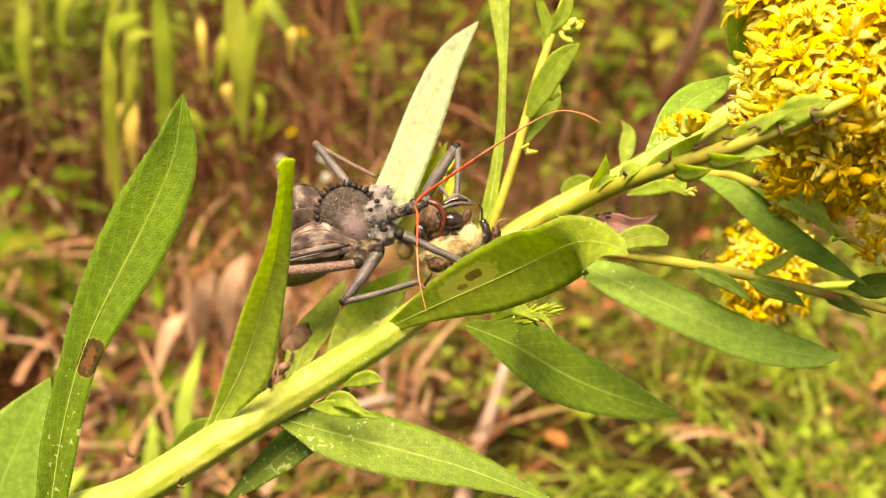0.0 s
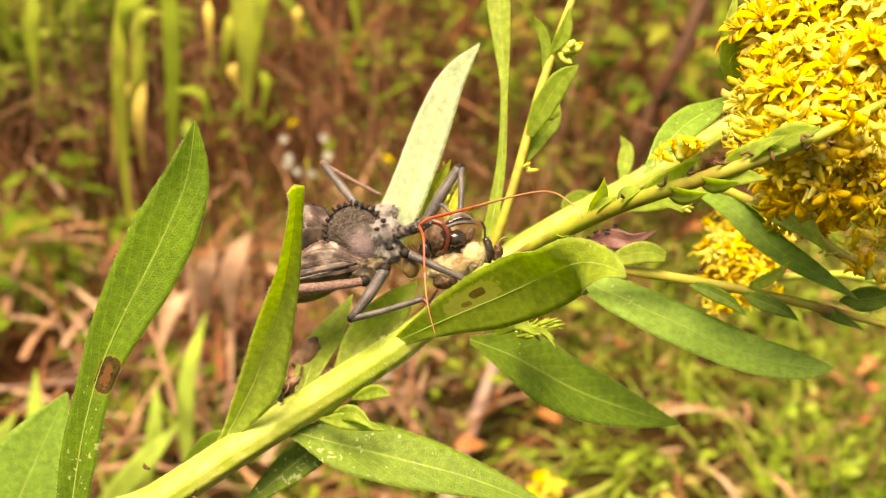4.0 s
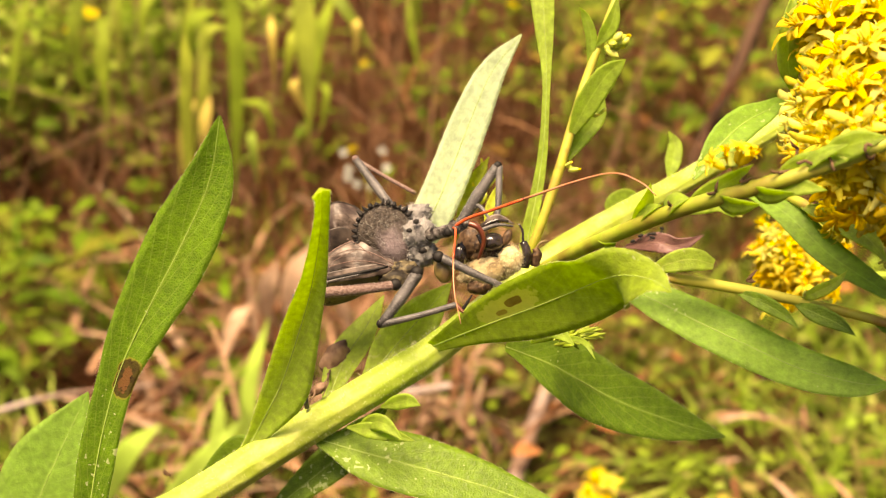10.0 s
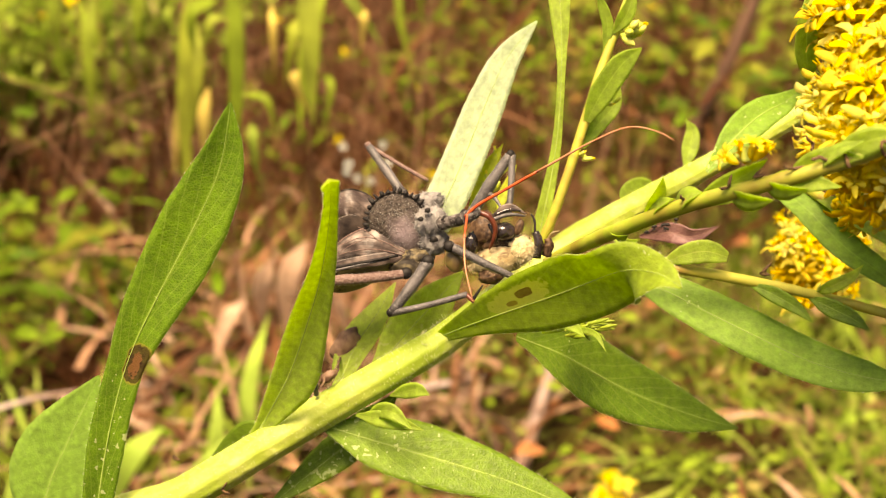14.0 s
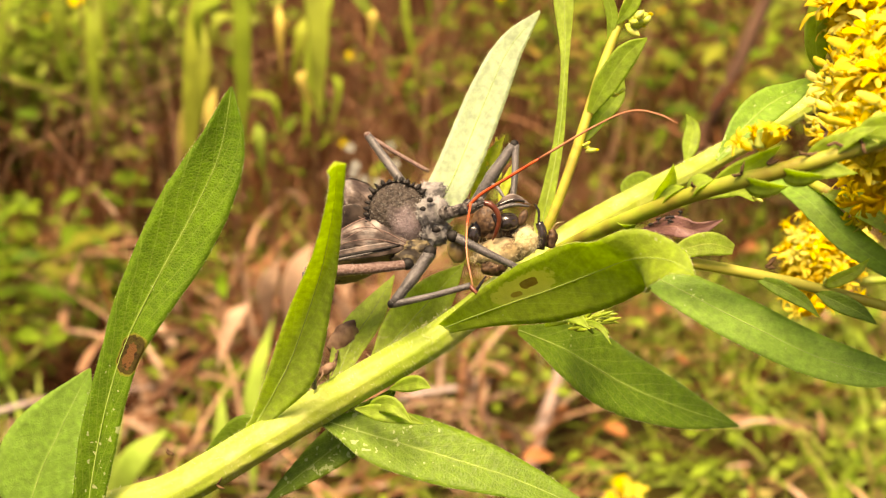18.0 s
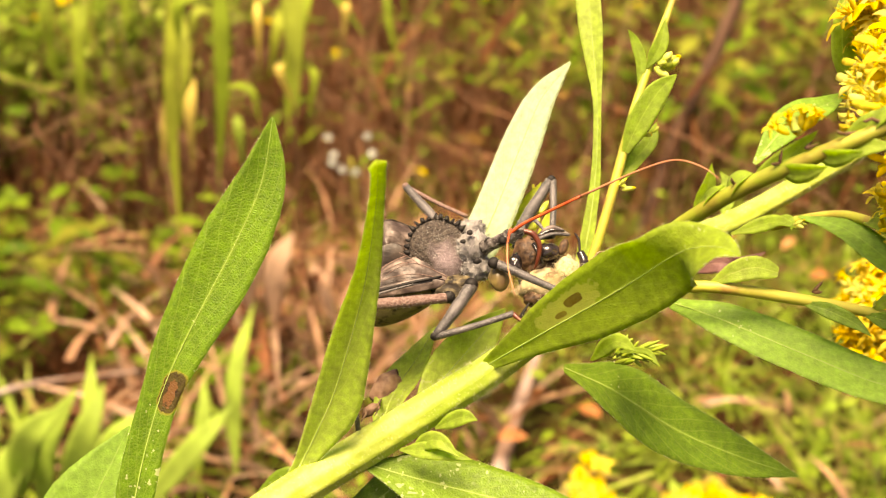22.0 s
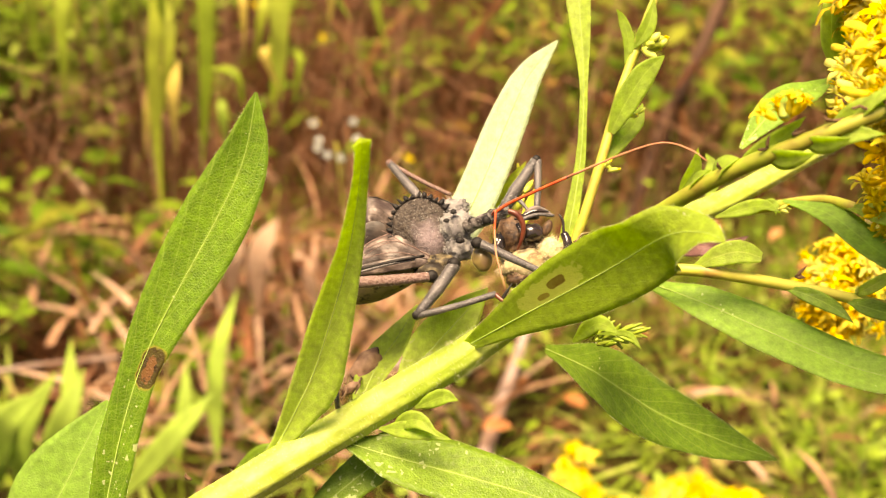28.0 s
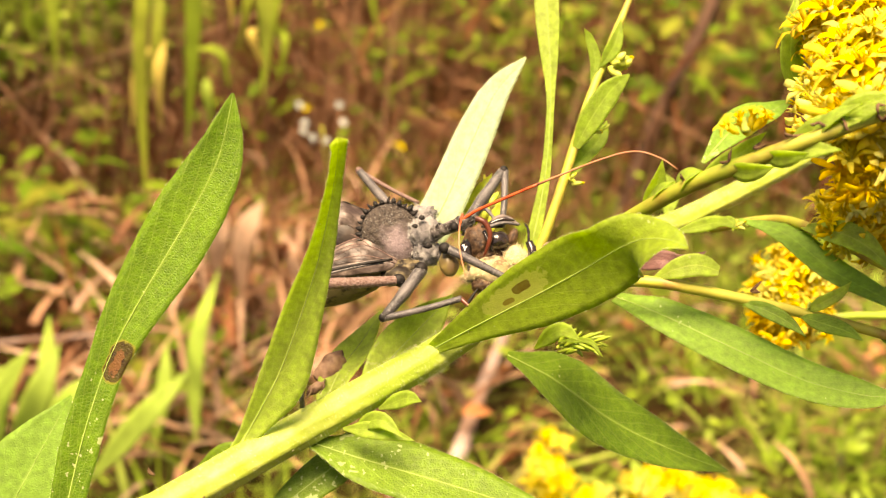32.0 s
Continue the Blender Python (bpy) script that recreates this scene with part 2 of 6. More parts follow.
    ln.new(gain.outputs[0], grain.inputs["Scale"])
    # the midrib: a thin paler line
    rib = n.new("ShaderNodeMapRange")
    rib.inputs[1].default_value, rib.inputs[2].default_value, rib.inputs[3].default_value, rib.inputs[4].default_value = 0.008, 0.035, 0.3, 0.0
    ln.new(across, rib.inputs[0])
    mixr = n.new("ShaderNodeMix")
    mixr.data_type = 'RGBA'
    ln.new(rib.outputs[0], mixr.inputs[0])
    ln.new(grain.outputs[0], mixr.inputs[6])
    mixr.inputs[7].default_value = (*[min(0.8, q * 1.35) for q in vein], 1)
    sp = math_node('GREATER_THAN', math_node('ADD', nz3.outputs["Fac"], math_node('MULTIPLY', nz4.outputs["Fac"], vb=0.5)), vb=specks + 0.38)
    mix3 = n.new("ShaderNodeMix")
    mix3.data_type = 'RGBA'
    ln.new(math_node('MULTIPLY', sp, vb=0.75), mix3.inputs[0])
    ln.new(mixr.outputs[2], mix3.inputs[6])
    mix3.inputs[7].default_value = (*speck_col, 1)
    skin = mix3.outputs[2]
    for u0, v0, ru, rv, col, ragged in stains:
        du = math_node('DIVIDE', math_node('SUBTRACT', sep.outputs[0], vb=u0), vb=ru)
        dv = math_node('DIVIDE', math_node('SUBTRACT', sep.outputs[1], vb=v0), vb=rv)
        far = math_node('ADD', math_node('POWER', math_node('ABSOLUTE', du), vb=3.0), math_node('POWER', math_node('ABSOLUTE', dv), vb=3.0))
        far = math_node('ADD', far, math_node('MULTIPLY', math_node('SUBTRACT', nz3.outputs["Fac"], vb=0.5), vb=ragged))
        edge = n.new("ShaderNodeMapRange")
        edge.inputs[1].default_value, edge.inputs[2].default_value, edge.inputs[3].default_value, edge.inputs[4].default_value = 0.85, 1.1, 1.0, 0.0
        ln.new(far, edge.inputs[0])
        inside = edge.outputs[0]
        mxs = n.new("ShaderNodeMix")
        mxs.data_type = 'RGBA'
        ln.new(math_node('MULTIPLY', inside, math_node('ADD', math_node('MULTIPLY', nz3.outputs["Fac"], vb=0.6), vb=0.55)), mxs.inputs[0])
        mxs.clamp_factor = True
        ln.new(skin, mxs.inputs[6])
        mxs.inputs[7].default_value = (*col, 1)
        skin = mxs.outputs[2]
    ln.new(skin, b.inputs["Base Color"])
    bump = n.new("ShaderNodeBump")
    bump.inputs["Strength"].default_value, bump.inputs["Distance"].default_value = 0.45, 0.0003
    hsum = math_node('SUBTRACT', math_node('MULTIPLY', vor.outputs["Distance"], vb=1.2), math_node('MULTIPLY', side, vb=0.5))
    hsum = math_node('ADD', hsum, math_node('MULTIPLY', nz.outputs["Fac"], vb=1.6))
    ln.new(hsum, bump.inputs["Height"])
    ln.new(bump.outputs[0], b.inputs["Normal"])
    tr = n.new("ShaderNodeBsdfTranslucent")
    tint = n.new("ShaderNodeVectorMath")
    tint.operation = 'MULTIPLY'
    tint.inputs[1].default_value = (1.45, 1.45, 0.8)
    ln.new(skin, tint.inputs[0])
    ln.new(tint.outputs[0], tr.inputs[0])
    ms = n.new("ShaderNodeMixShader")
    ms.inputs[0].default_value = trans
    ln.new(b.outputs[0], ms.inputs[1])
    ln.new(tr.outputs[0], ms.inputs[2])
    ln.new(ms.outputs[0], n["Material Output"].inputs[0])
    return m


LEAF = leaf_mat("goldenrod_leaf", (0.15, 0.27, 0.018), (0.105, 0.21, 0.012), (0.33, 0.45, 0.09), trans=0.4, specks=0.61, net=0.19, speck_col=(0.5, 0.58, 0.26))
# lit copy of the leaf: sunlight through the blade is mixed into paler colours
LEAF_LIT = leaf_mat("goldenrod_leaf_lit_colour", (0.46, 0.58, 0.13), (0.38, 0.51, 0.09), (0.6, 0.67, 0.25), trans=0.66)
LEAF_BITTEN = leaf_mat("goldenrod_leaf_dead_patch", (0.135, 0.275, 0.012), (0.09, 0.2, 0.009), (0.34, 0.47, 0.09), trans=0.45, specks=0.58, net=0.19,
                       stains=[(0.455, 0.72, 0.042, 0.3, (0.32, 0.28, 0.04), 1.2), (0.455, 0.72, 0.039, 0.28, (0.03, 0.011, 0.004), 1.2), (0.452, 0.72, 0.024, 0.14, (0.21, 0.09, 0.03), 4.0)])
LEAF_MINED = leaf_mat("goldenrod_leaf_mined", (0.34, 0.46, 0.055), (0.29, 0.41, 0.04), (0.44, 0.54, 0.11), trans=0.62,
                      stains=[(0.29, 0.33, 0.095, 0.19, (0.5, 0.55, 0.15), 2.5), (0.315, 0.3, 0.026, 0.07, (0.2, 0.14, 0.016), 2.0), (0.265, 0.39, 0.016, 0.045, (0.26, 0.2, 0.03), 3.0)])
LEAF_PALE = leaf_mat("goldenrod_leaf_underside", (0.46, 0.56, 0.4), (0.445, 0.545, 0.38), (0.4, 0.5, 0.27), trans=0.5, specks=0.9, net=0.1, speck_col=(0.62, 0.7, 0.5))
LEAF_LIGHT = leaf_mat("goldenrod_leaf_light", (0.36, 0.49, 0.075), (0.3, 0.43, 0.06), (0.46, 0.56, 0.14), trans=0.6, specks=0.9)
LEAF_YOUNG = leaf_mat("goldenrod_leaf_young", (0.5, 0.56, 0.07), (0.44, 0.5, 0.05), (0.58, 0.6, 0.14), trans=0.6, specks=0.9)
LEAF_SAGE = leaf_mat("goldenrod_leaf_greyish", (0.25, 0.43, 0.065), (0.21, 0.38, 0.05), (0.33, 0.5, 0.11), trans=0.52, specks=0.63, speck_col=(0.55, 0.64, 0.3))
LEAF_MATTE = leaf_mat("goldenrod_leaf_matte", (0.25, 0.43, 0.075), (0.22, 0.39, 0.065), (0.32, 0.49, 0.12), trans=0.55, specks=0.9, net=0.1)
LEAF_PURPLE = leaf_mat("leaf_purple", (0.2, 0.1, 0.09), (0.12, 0.05, 0.05), (0.28, 0.16, 0.12), trans=0.1, specks=0.9)
RIB = mat("leaf_midrib", (0.27, 0.41, 0.07), 0.6, (0.36, 0.48, 0.11), 300)
STEM = mat("goldenrod_stem", (0.33, 0.42, 0.05), 0.6, (0.46, 0.52, 0.12), 420, 0.6, coarse=(0.26, 0.37, 0.035), coarse_scale=90)
BRANCH = mat("goldenrod_branch", (0.25, 0.33, 0.025), 0.6, (0.36, 0.38, 0.05), 300, 0.5, coarse=(0.2, 0.17, 0.02), coarse_scale=150)
STEM_RED = mat("goldenrod_twig", (0.42, 0.44, 0.05), 0.55, (0.3, 0.18, 0.04), 260, 0.4, spread=(0.4, 0.65), coarse=(0.42, 0.4, 0.06), coarse_scale=110)
HAIR = mat("stem_hair", (0.6, 0.65, 0.3), 0.5, (0.7, 0.72, 0.45), 200)
PETAL = island("goldenrod_petal", [(0.95, 0.82, 0.04), (0.98, 0.94, 0.3), (0.94, 0.78, 0.03), (0.92, 0.66, 0.02), (0.97, 0.9, 0.16)], 0.5, 0.52, 300, True)
BUDM = mat("goldenrod_bud", (0.34, 0.42, 0.04), 0.5, (0.58, 0.58, 0.12), 600, 0.3)
BUD_GREEN = mat("green_bud", (0.16, 0.26, 0.016), 0.5, (0.3, 0.38, 0.04), 600, 0.3)
NECRO = mat("leaf_dead_patch", (0.06, 0.028, 0.01), 0.8, (0.16, 0.085, 0.035), 1100, 0.5, coarse=(0.1, 0.05, 0.02), coarse_scale=300)

def shell_mat(name):
    """The shield: dark brown with fine pale hair marks towards the rim, a bare pinkish grey boss at (0.58, 0.38)."""
    m = mat(name, (0.016, 0.012, 0.01), 0.6, (0.085, 0.068, 0.056), 2200, 0.5, spread=(0.34, 0.7), spec=0.15)
    n, ln = m.node_tree.nodes, m.node_tree.links
    b = n["Principled BSDF"]
    old = b.inputs["Base Color"].links[0].from_socket
    tc = n.new("ShaderNodeTexCoord")
    d = n.new("ShaderNodeVectorMath")
    d.operation = 'DISTANCE'
    d.inputs[1].default_value = (0.58, 0.38, 0)
    ln.new(tc.outputs["UV"], d.inputs[0])
    nz = n.new("ShaderNodeTexNoise")
    nz.inputs["Scale"].default_value, nz.inputs["Detail"].default_value = 600, 5
    ln.new(tc.outputs["Object"], nz.inputs["Vector"])
    ad = n.new("ShaderNodeMath")
    ad.operation = 'MULTIPLY_ADD'
    ad.inputs[1].default_value = 0.35
    ln.new(nz.outputs["Fac"], ad.inputs[0])
    ln.new(d.outputs["Value"], ad.inputs[2])
    r = n.new("ShaderNodeMapRange")
    r.inputs[1].default_value, r.inputs[2].default_value, r.inputs[3].default_value, r.inputs[4].default_value = 0.18, 0.5, 0.9, 0.0
    ln.new(ad.outputs[0], r.inputs[0])
    mx = n.new("ShaderNodeMix")
    mx.data_type = 'RGBA'
    ln.new(r.outputs[0], mx.inputs[0])
    ln.new(old, mx.inputs[6])
    mx.inputs[7].default_value = (0.27, 0.21, 0.22, 1)
    ln.new(mx.outputs[2], b.inputs["Base Color"])
    return m


SHELL = shell_mat("bug_shell")
CREST = mat("bug_crest", (0.012, 0.01, 0.008), 0.6, (0.07, 0.058, 0.05), 1800, 0.5, spec=0.15)
FUZZY = mat("bug_thorax", (0.22, 0.21, 0.2), 0.8, (0.015, 0.013, 0.012), 650, 0.8, spread=(0.46, 0.66), coarse=(0.15, 0.14, 0.14), coarse_scale=600, sheen=0.1, spec=0.15)
GREY = mat("bug_grey_skin", (0.025, 0.02, 0.018), 0.6, (0.17, 0.15, 0.14), 1000, 0.6, spread=(0.4, 0.64), spec=0.2)
DARK = mat("bug_dark", (0.006, 0.005, 0.0045), 0.6, (0.02, 0.017, 0.015), 900, 0.3, spec=0.2)
def wing_mat(name):
    """Leathery wing skin with a dark margin and forking veins."""
    m = mat(name, (0.04, 0.027, 0.021), 0.45, (0.23, 0.175, 0.15), 520, 0.6, spread=(0.36, 0.68), coarse=(0.045, 0.03, 0.026), coarse_scale=300, spec=0.35)
    n, ln = m.node_tree.nodes, m.node_tree.links
    b = n["Principled BSDF"]
    out = b.inputs["Base Color"].links[0].from_socket
    tc = n.new("ShaderNodeTexCoord")
    d = n.new("ShaderNodeVectorMath")
    d.operation = 'DISTANCE'
    d.inputs[1].default_value = (0.5, 0.5, 0)
    ln.new(tc.outputs["UV"], d.inputs[0])
    wave = n.new("ShaderNodeTexWave")
    wave.inputs["Scale"].default_value, wave.inputs["Distortion"].default_value = 1.3, 4.0
    wave.bands_direction = 'Y'
    ln.new(tc.outputs["UV"], wave.inputs["Vector"])
    for src, lo, hi, amount in ((d.outputs["Value"], 0.45, 0.5, 0.6), (wave.outputs["Fac"], 0.88, 1.0, 0.35)):
        r = n.new("ShaderNodeMapRange")
        r.inputs[1].default_value, r.inputs[2].default_value, r.inputs[4].default_value = lo, hi, amount
        ln.new(src, r.inputs[0])
        mx = n.new("ShaderNodeMix")
        mx.data_type = 'RGBA'
        ln.new(r.outputs[0], mx.inputs[0])
        ln.new(out, mx.inputs[6])
        mx.inputs[7].default_value = (0.02, 0.013, 0.01, 1)
        out = mx.outputs[2]
    ln.new(out, b.inputs["Base Color"])
    return m


WING = wing_mat("bug_wing")
# near-black brown that paints the shade between margin and hindwing
WING_SHADE = mat("bug_wing_shade", (0.006, 0.004, 0.003), 0.3, (0.05, 0.036, 0.028), 420, 0.3, spec=0.15)
ABDO = mat("bug_abdomen", (0.17, 0.135, 0.065), 0.55, (0.012, 0.009, 0.007), 480, 0.7, spread=(0.52, 0.62), coarse=(0.09, 0.07, 0.036), coarse_scale=200, spec=0.15)
LEG = mat("bug_leg", (0.03, 0.027, 0.027), 0.36, (0.1, 0.094, 0.092), 3200, 0.4, spread=(0.34, 0.7), coarse=(0.11, 0.1, 0.098), coarse_scale=220, spec=0.4)
GREY_HAIR = mat("bug_grey_hair", (0.46, 0.45, 0.43), 0.7, (0.36, 0.35, 0.33), 200)
LEG_PINK = mat("bug_hind_leg", (0.12, 0.07, 0.06), 0.5, (0.22, 0.15, 0.13), 2600, 0.5, spread=(0.36, 0.66), spec=0.15)
RED = mat("antenna_red", (0.5, 0.05, 0.015), 0.4, (0.6, 0.1, 0.03), 600)
RED_PALE = mat("antenna_tip", (0.42, 0.15, 0.07), 0.45, (0.5, 0.22, 0.12), 600)
BEAK = mat("bug_beak", (0.09, 0.018, 0.01), 0.3, (0.16, 0.04, 0.02), 700)
BEE_BLACK = mat("bee_black", (0.012, 0.009, 0.008), 0.2, (0.03, 0.02, 0.017), 600, wet=0.3)
BEE_BROWN = mat("bee_brown", (0.03, 0.016, 0.01), 0.5, (0.13, 0.075, 0.042), 1200, 0.5, spec=0.2)
BEE_FUR = mat("bee_fur", (0.52, 0.42, 0.22), 0.85, (0.3, 0.2, 0.09), 1300, 0.9, spread=(0.45, 0.7), sheen=0.2)
BEE_HAIR = mat("bee_hair", (0.6, 0.49, 0.27), 0.7, (0.75, 0.66, 0.44), 300)
BROWN = mat("brown_insect", (0.09, 0.045, 0.028), 0.55, (0.24, 0.145, 0.095), 500, 0.5, spread=(0.36, 0.66), spec=0.2)
TAN_FUR = mat("tan_fur", (0.34, 0.25, 0.12), 0.85, (0.07, 0.04, 0.02), 900, 0.6, spread=(0.45, 0.65), coarse=(0.5, 0.4, 0.23), coarse_scale=300, sheen=0.2)
FLANK = mat("bug_flank", (0.2, 0.16, 0.09), 0.6, (0.012, 0.009, 0.007), 620, 0.7, spread=(0.4, 0.56), coarse=(0.05, 0.042, 0.032), coarse_scale=260, spec=0.15)
HIP = mat("tan_hip", (0.2, 0.15, 0.05), 0.35, (0.1, 0.06, 0.025), 500, 0.2)

DEAD = island("dead_stem", [(0.012, 0.004, 0.0015), (0.1, 0.031, 0.012), (0.02, 0.006, 0.002), (0.21, 0.08, 0.032), (0.028, 0.008, 0.003), (0.36, 0.18, 0.09), (0.05, 0.014, 0.005), (0.22, 0.085, 0.034)], 0.8, 0.0, 30)
PINKISH = island("pinkish_stalk", [(0.24, 0.1, 0.05), (0.4, 0.23, 0.14), (0.1, 0.035, 0.015), (0.3, 0.15, 0.08)], 0.75, 0.0, 40)
YELLOWED = island("yellowed_leaf", [(0.5, 0.38, 0.07), (0.56, 0.46, 0.12), (0.42, 0.26, 0.08)], 0.6, 0.4, 50)
STRAW = island("dry_leaf", [(0.34, 0.15, 0.075), (0.52, 0.31, 0.19), (0.16, 0.05, 0.016), (0.62, 0.42, 0.29), (0.08, 0.024, 0.008), (0.34, 0.16, 0.08)], 0.7, 0.35, 40)
GRASS = island("grass", [(0.14, 0.22, 0.02), (0.3, 0.42, 0.05), (0.2, 0.31, 0.03), (0.34, 0.48, 0.09), (0.36, 0.22, 0.1), (0.04, 0.06, 0.01), (0.22, 0.36, 0.035)], 0.6, 0.45, 40)
HERB = island("herb_leaf", [(0.06, 0.12, 0.01), (0.13, 0.23, 0.016), (0.18, 0.27, 0.024), (0.08, 0.14, 0.01), (0.2, 0.2, 0.03), (0.11, 0.2, 0.014)], 0.55, 0.4, 60)
LANCE = island("far_leaf", [(0.2, 0.29, 0.03), (0.3, 0.39, 0.05), (0.24, 0.34, 0.04), (0.35, 0.39, 0.06), (0.26, 0.36, 0.06)], 0.5, 0.5, 40, True)
SHRUB = island("shrub_leaf", [(0.14, 0.23, 0.02), (0.28, 0.4, 0.05), (0.42, 0.5, 0.11), (0.2, 0.31, 0.03), (0.08, 0.13, 0.013), (0.3, 0.38, 0.05)], 0.6, 0.45, 60)
RUST = island("rust_leaf", [(0.32, 0.1, 0.03), (0.42, 0.2, 0.09), (0.25, 0.08, 0.03)], 0.7, 0.2, 60)
FRESH = island("fresh_leaf", [(0.38, 0.52, 0.1), (0.48, 0.6, 0.18), (0.3, 0.45, 0.06), (0.42, 0.55, 0.13)], 0.5, 0.5, 50)
OLIVE = island("olive_leaf", [(0.12, 0.15, 0.016), (0.24, 0.26, 0.035), (0.17, 0.24, 0.026), (0.27, 0.16, 0.045), (0.24, 0.095, 0.03), (0.27, 0.32, 0.05), (0.1, 0.14, 0.014)], 0.6, 0.45, 60)
TWIG = mat("weathered_twig", (0.34, 0.27, 0.24), 0.8, (0.48, 0.39, 0.35), 90, 0.4, spec=0.1, coarse=(0.18, 0.11, 0.08), coarse_scale=25)
BARK = mat("dark_bark", (0.05, 0.022, 0.013), 0.85, (0.14, 0.07, 0.042), 80, 0.5)
WHITE = island("white_petal", [(0.62, 0.64, 0.56), (0.75, 0.76, 0.7)], 0.6, 0.3, 100)
# brown litter taken nearly to black: the shade between stalks is in its colour
SOIL = mat("soil_litter_shaded", (0.006, 0.0025, 0.001), 0.95, (0.035, 0.012, 0.0045), 26, 0.9, detail=9, spec=0.05, coarse=(0.028, 0.024, 0.005), coarse_scale=2.5)

MM = 0.001


# ---- mesh tools ----
def link(name, verts, faces, material, parent=None, label="", smooth=True, uvs=None):
    me = bpy.data.meshes.new(name)
    me.from_pydata([tuple(v) for v in verts], [], faces)
    if smooth:
        me.polygons.foreach_set("use_smooth", [True] * len(me.polygons))
    if uvs is not None:
        layer = me.uv_layers.new(name="UVMap")
        idx = np.empty(len(me.loops), dtype=np.int32)
        me.loops.foreach_get("vertex_index", idx)
        layer.data.foreach_set("uv", np.asarray(uvs, dtype=np.float32)[idx].ravel())
    me.materials.append(material)
    ob = new(name, me)
    if parent:
        ob.parent = parent
    if label:
        tagged(ob, label)
    return ob


def curve(points, n):
    """Catmull-Rom through the points: n + 1 places, spread evenly over the parameter."""
    p = [Vector(q) for q in points]
    p = [2 * p[0] - p[1]] + p + [2 * p[-1] - p[-2]]
    out = []
    m = len(p) - 3
    for i in range(n + 1):
        u = i / n * m
        k = min(int(u), m - 1)
        t = u - k
        a, b, c, d = p[k:k + 4]
        out.append(0.5 * ((2 * b) + (c - a) * t + (2 * a - 5 * b + 4 * c - d) * t * t + (3 * b - a - 3 * c + d) * t ** 3))
    return out


def lerp_list(vals, u):
    x = u * (len(vals) - 1)
    k = min(int(x), len(vals) - 2)
    return vals[k] + (vals[k + 1] - vals[k]) * (x - k)


def tube(points, radii, n=None, sides=10, rough=0.0, seed=0, squash=1.0, ribs=0):
    """A tapered round limb along a smooth line; millimetres in, metres out."""
    n = n or max(6, 5 * (len(points) - 1))
    c = curve(points, n)
    rnd = random.Random(seed)
    verts, faces = [], []
    side = None
    for i, q in enumerate(c):
        t = (c[min(i + 1, n)] - c[max(i - 1, 0)]).normalized()
        if side is None:
            side = t.cross(Vector((0, 1, 0.2))).normalized()
        side = (side - t * side.dot(t)).normalized()
        up = t.cross(side)
        r = lerp_list(radii, i / n)
        for k in range(sides):
            a = 2 * math.pi * k / sides
            rr = r * (1 + rough * rnd.uniform(-1, 1) + (0.035 * math.cos(ribs * a) if ribs else 0))
            verts.append((q + side * (math.cos(a) * rr) + up * (math.sin(a) * rr * squash)) * MM)
    for i in range(n):
        for k in range(sides):
            j = (k + 1) % sides
            faces.append((i * sides + k, i * sides + j, (i + 1) * sides + j, (i + 1) * sides + k))
    faces.append(tuple(reversed(range(sides))))
    faces.append(tuple(range(n * sides, (n + 1) * sides)))
    return verts, faces


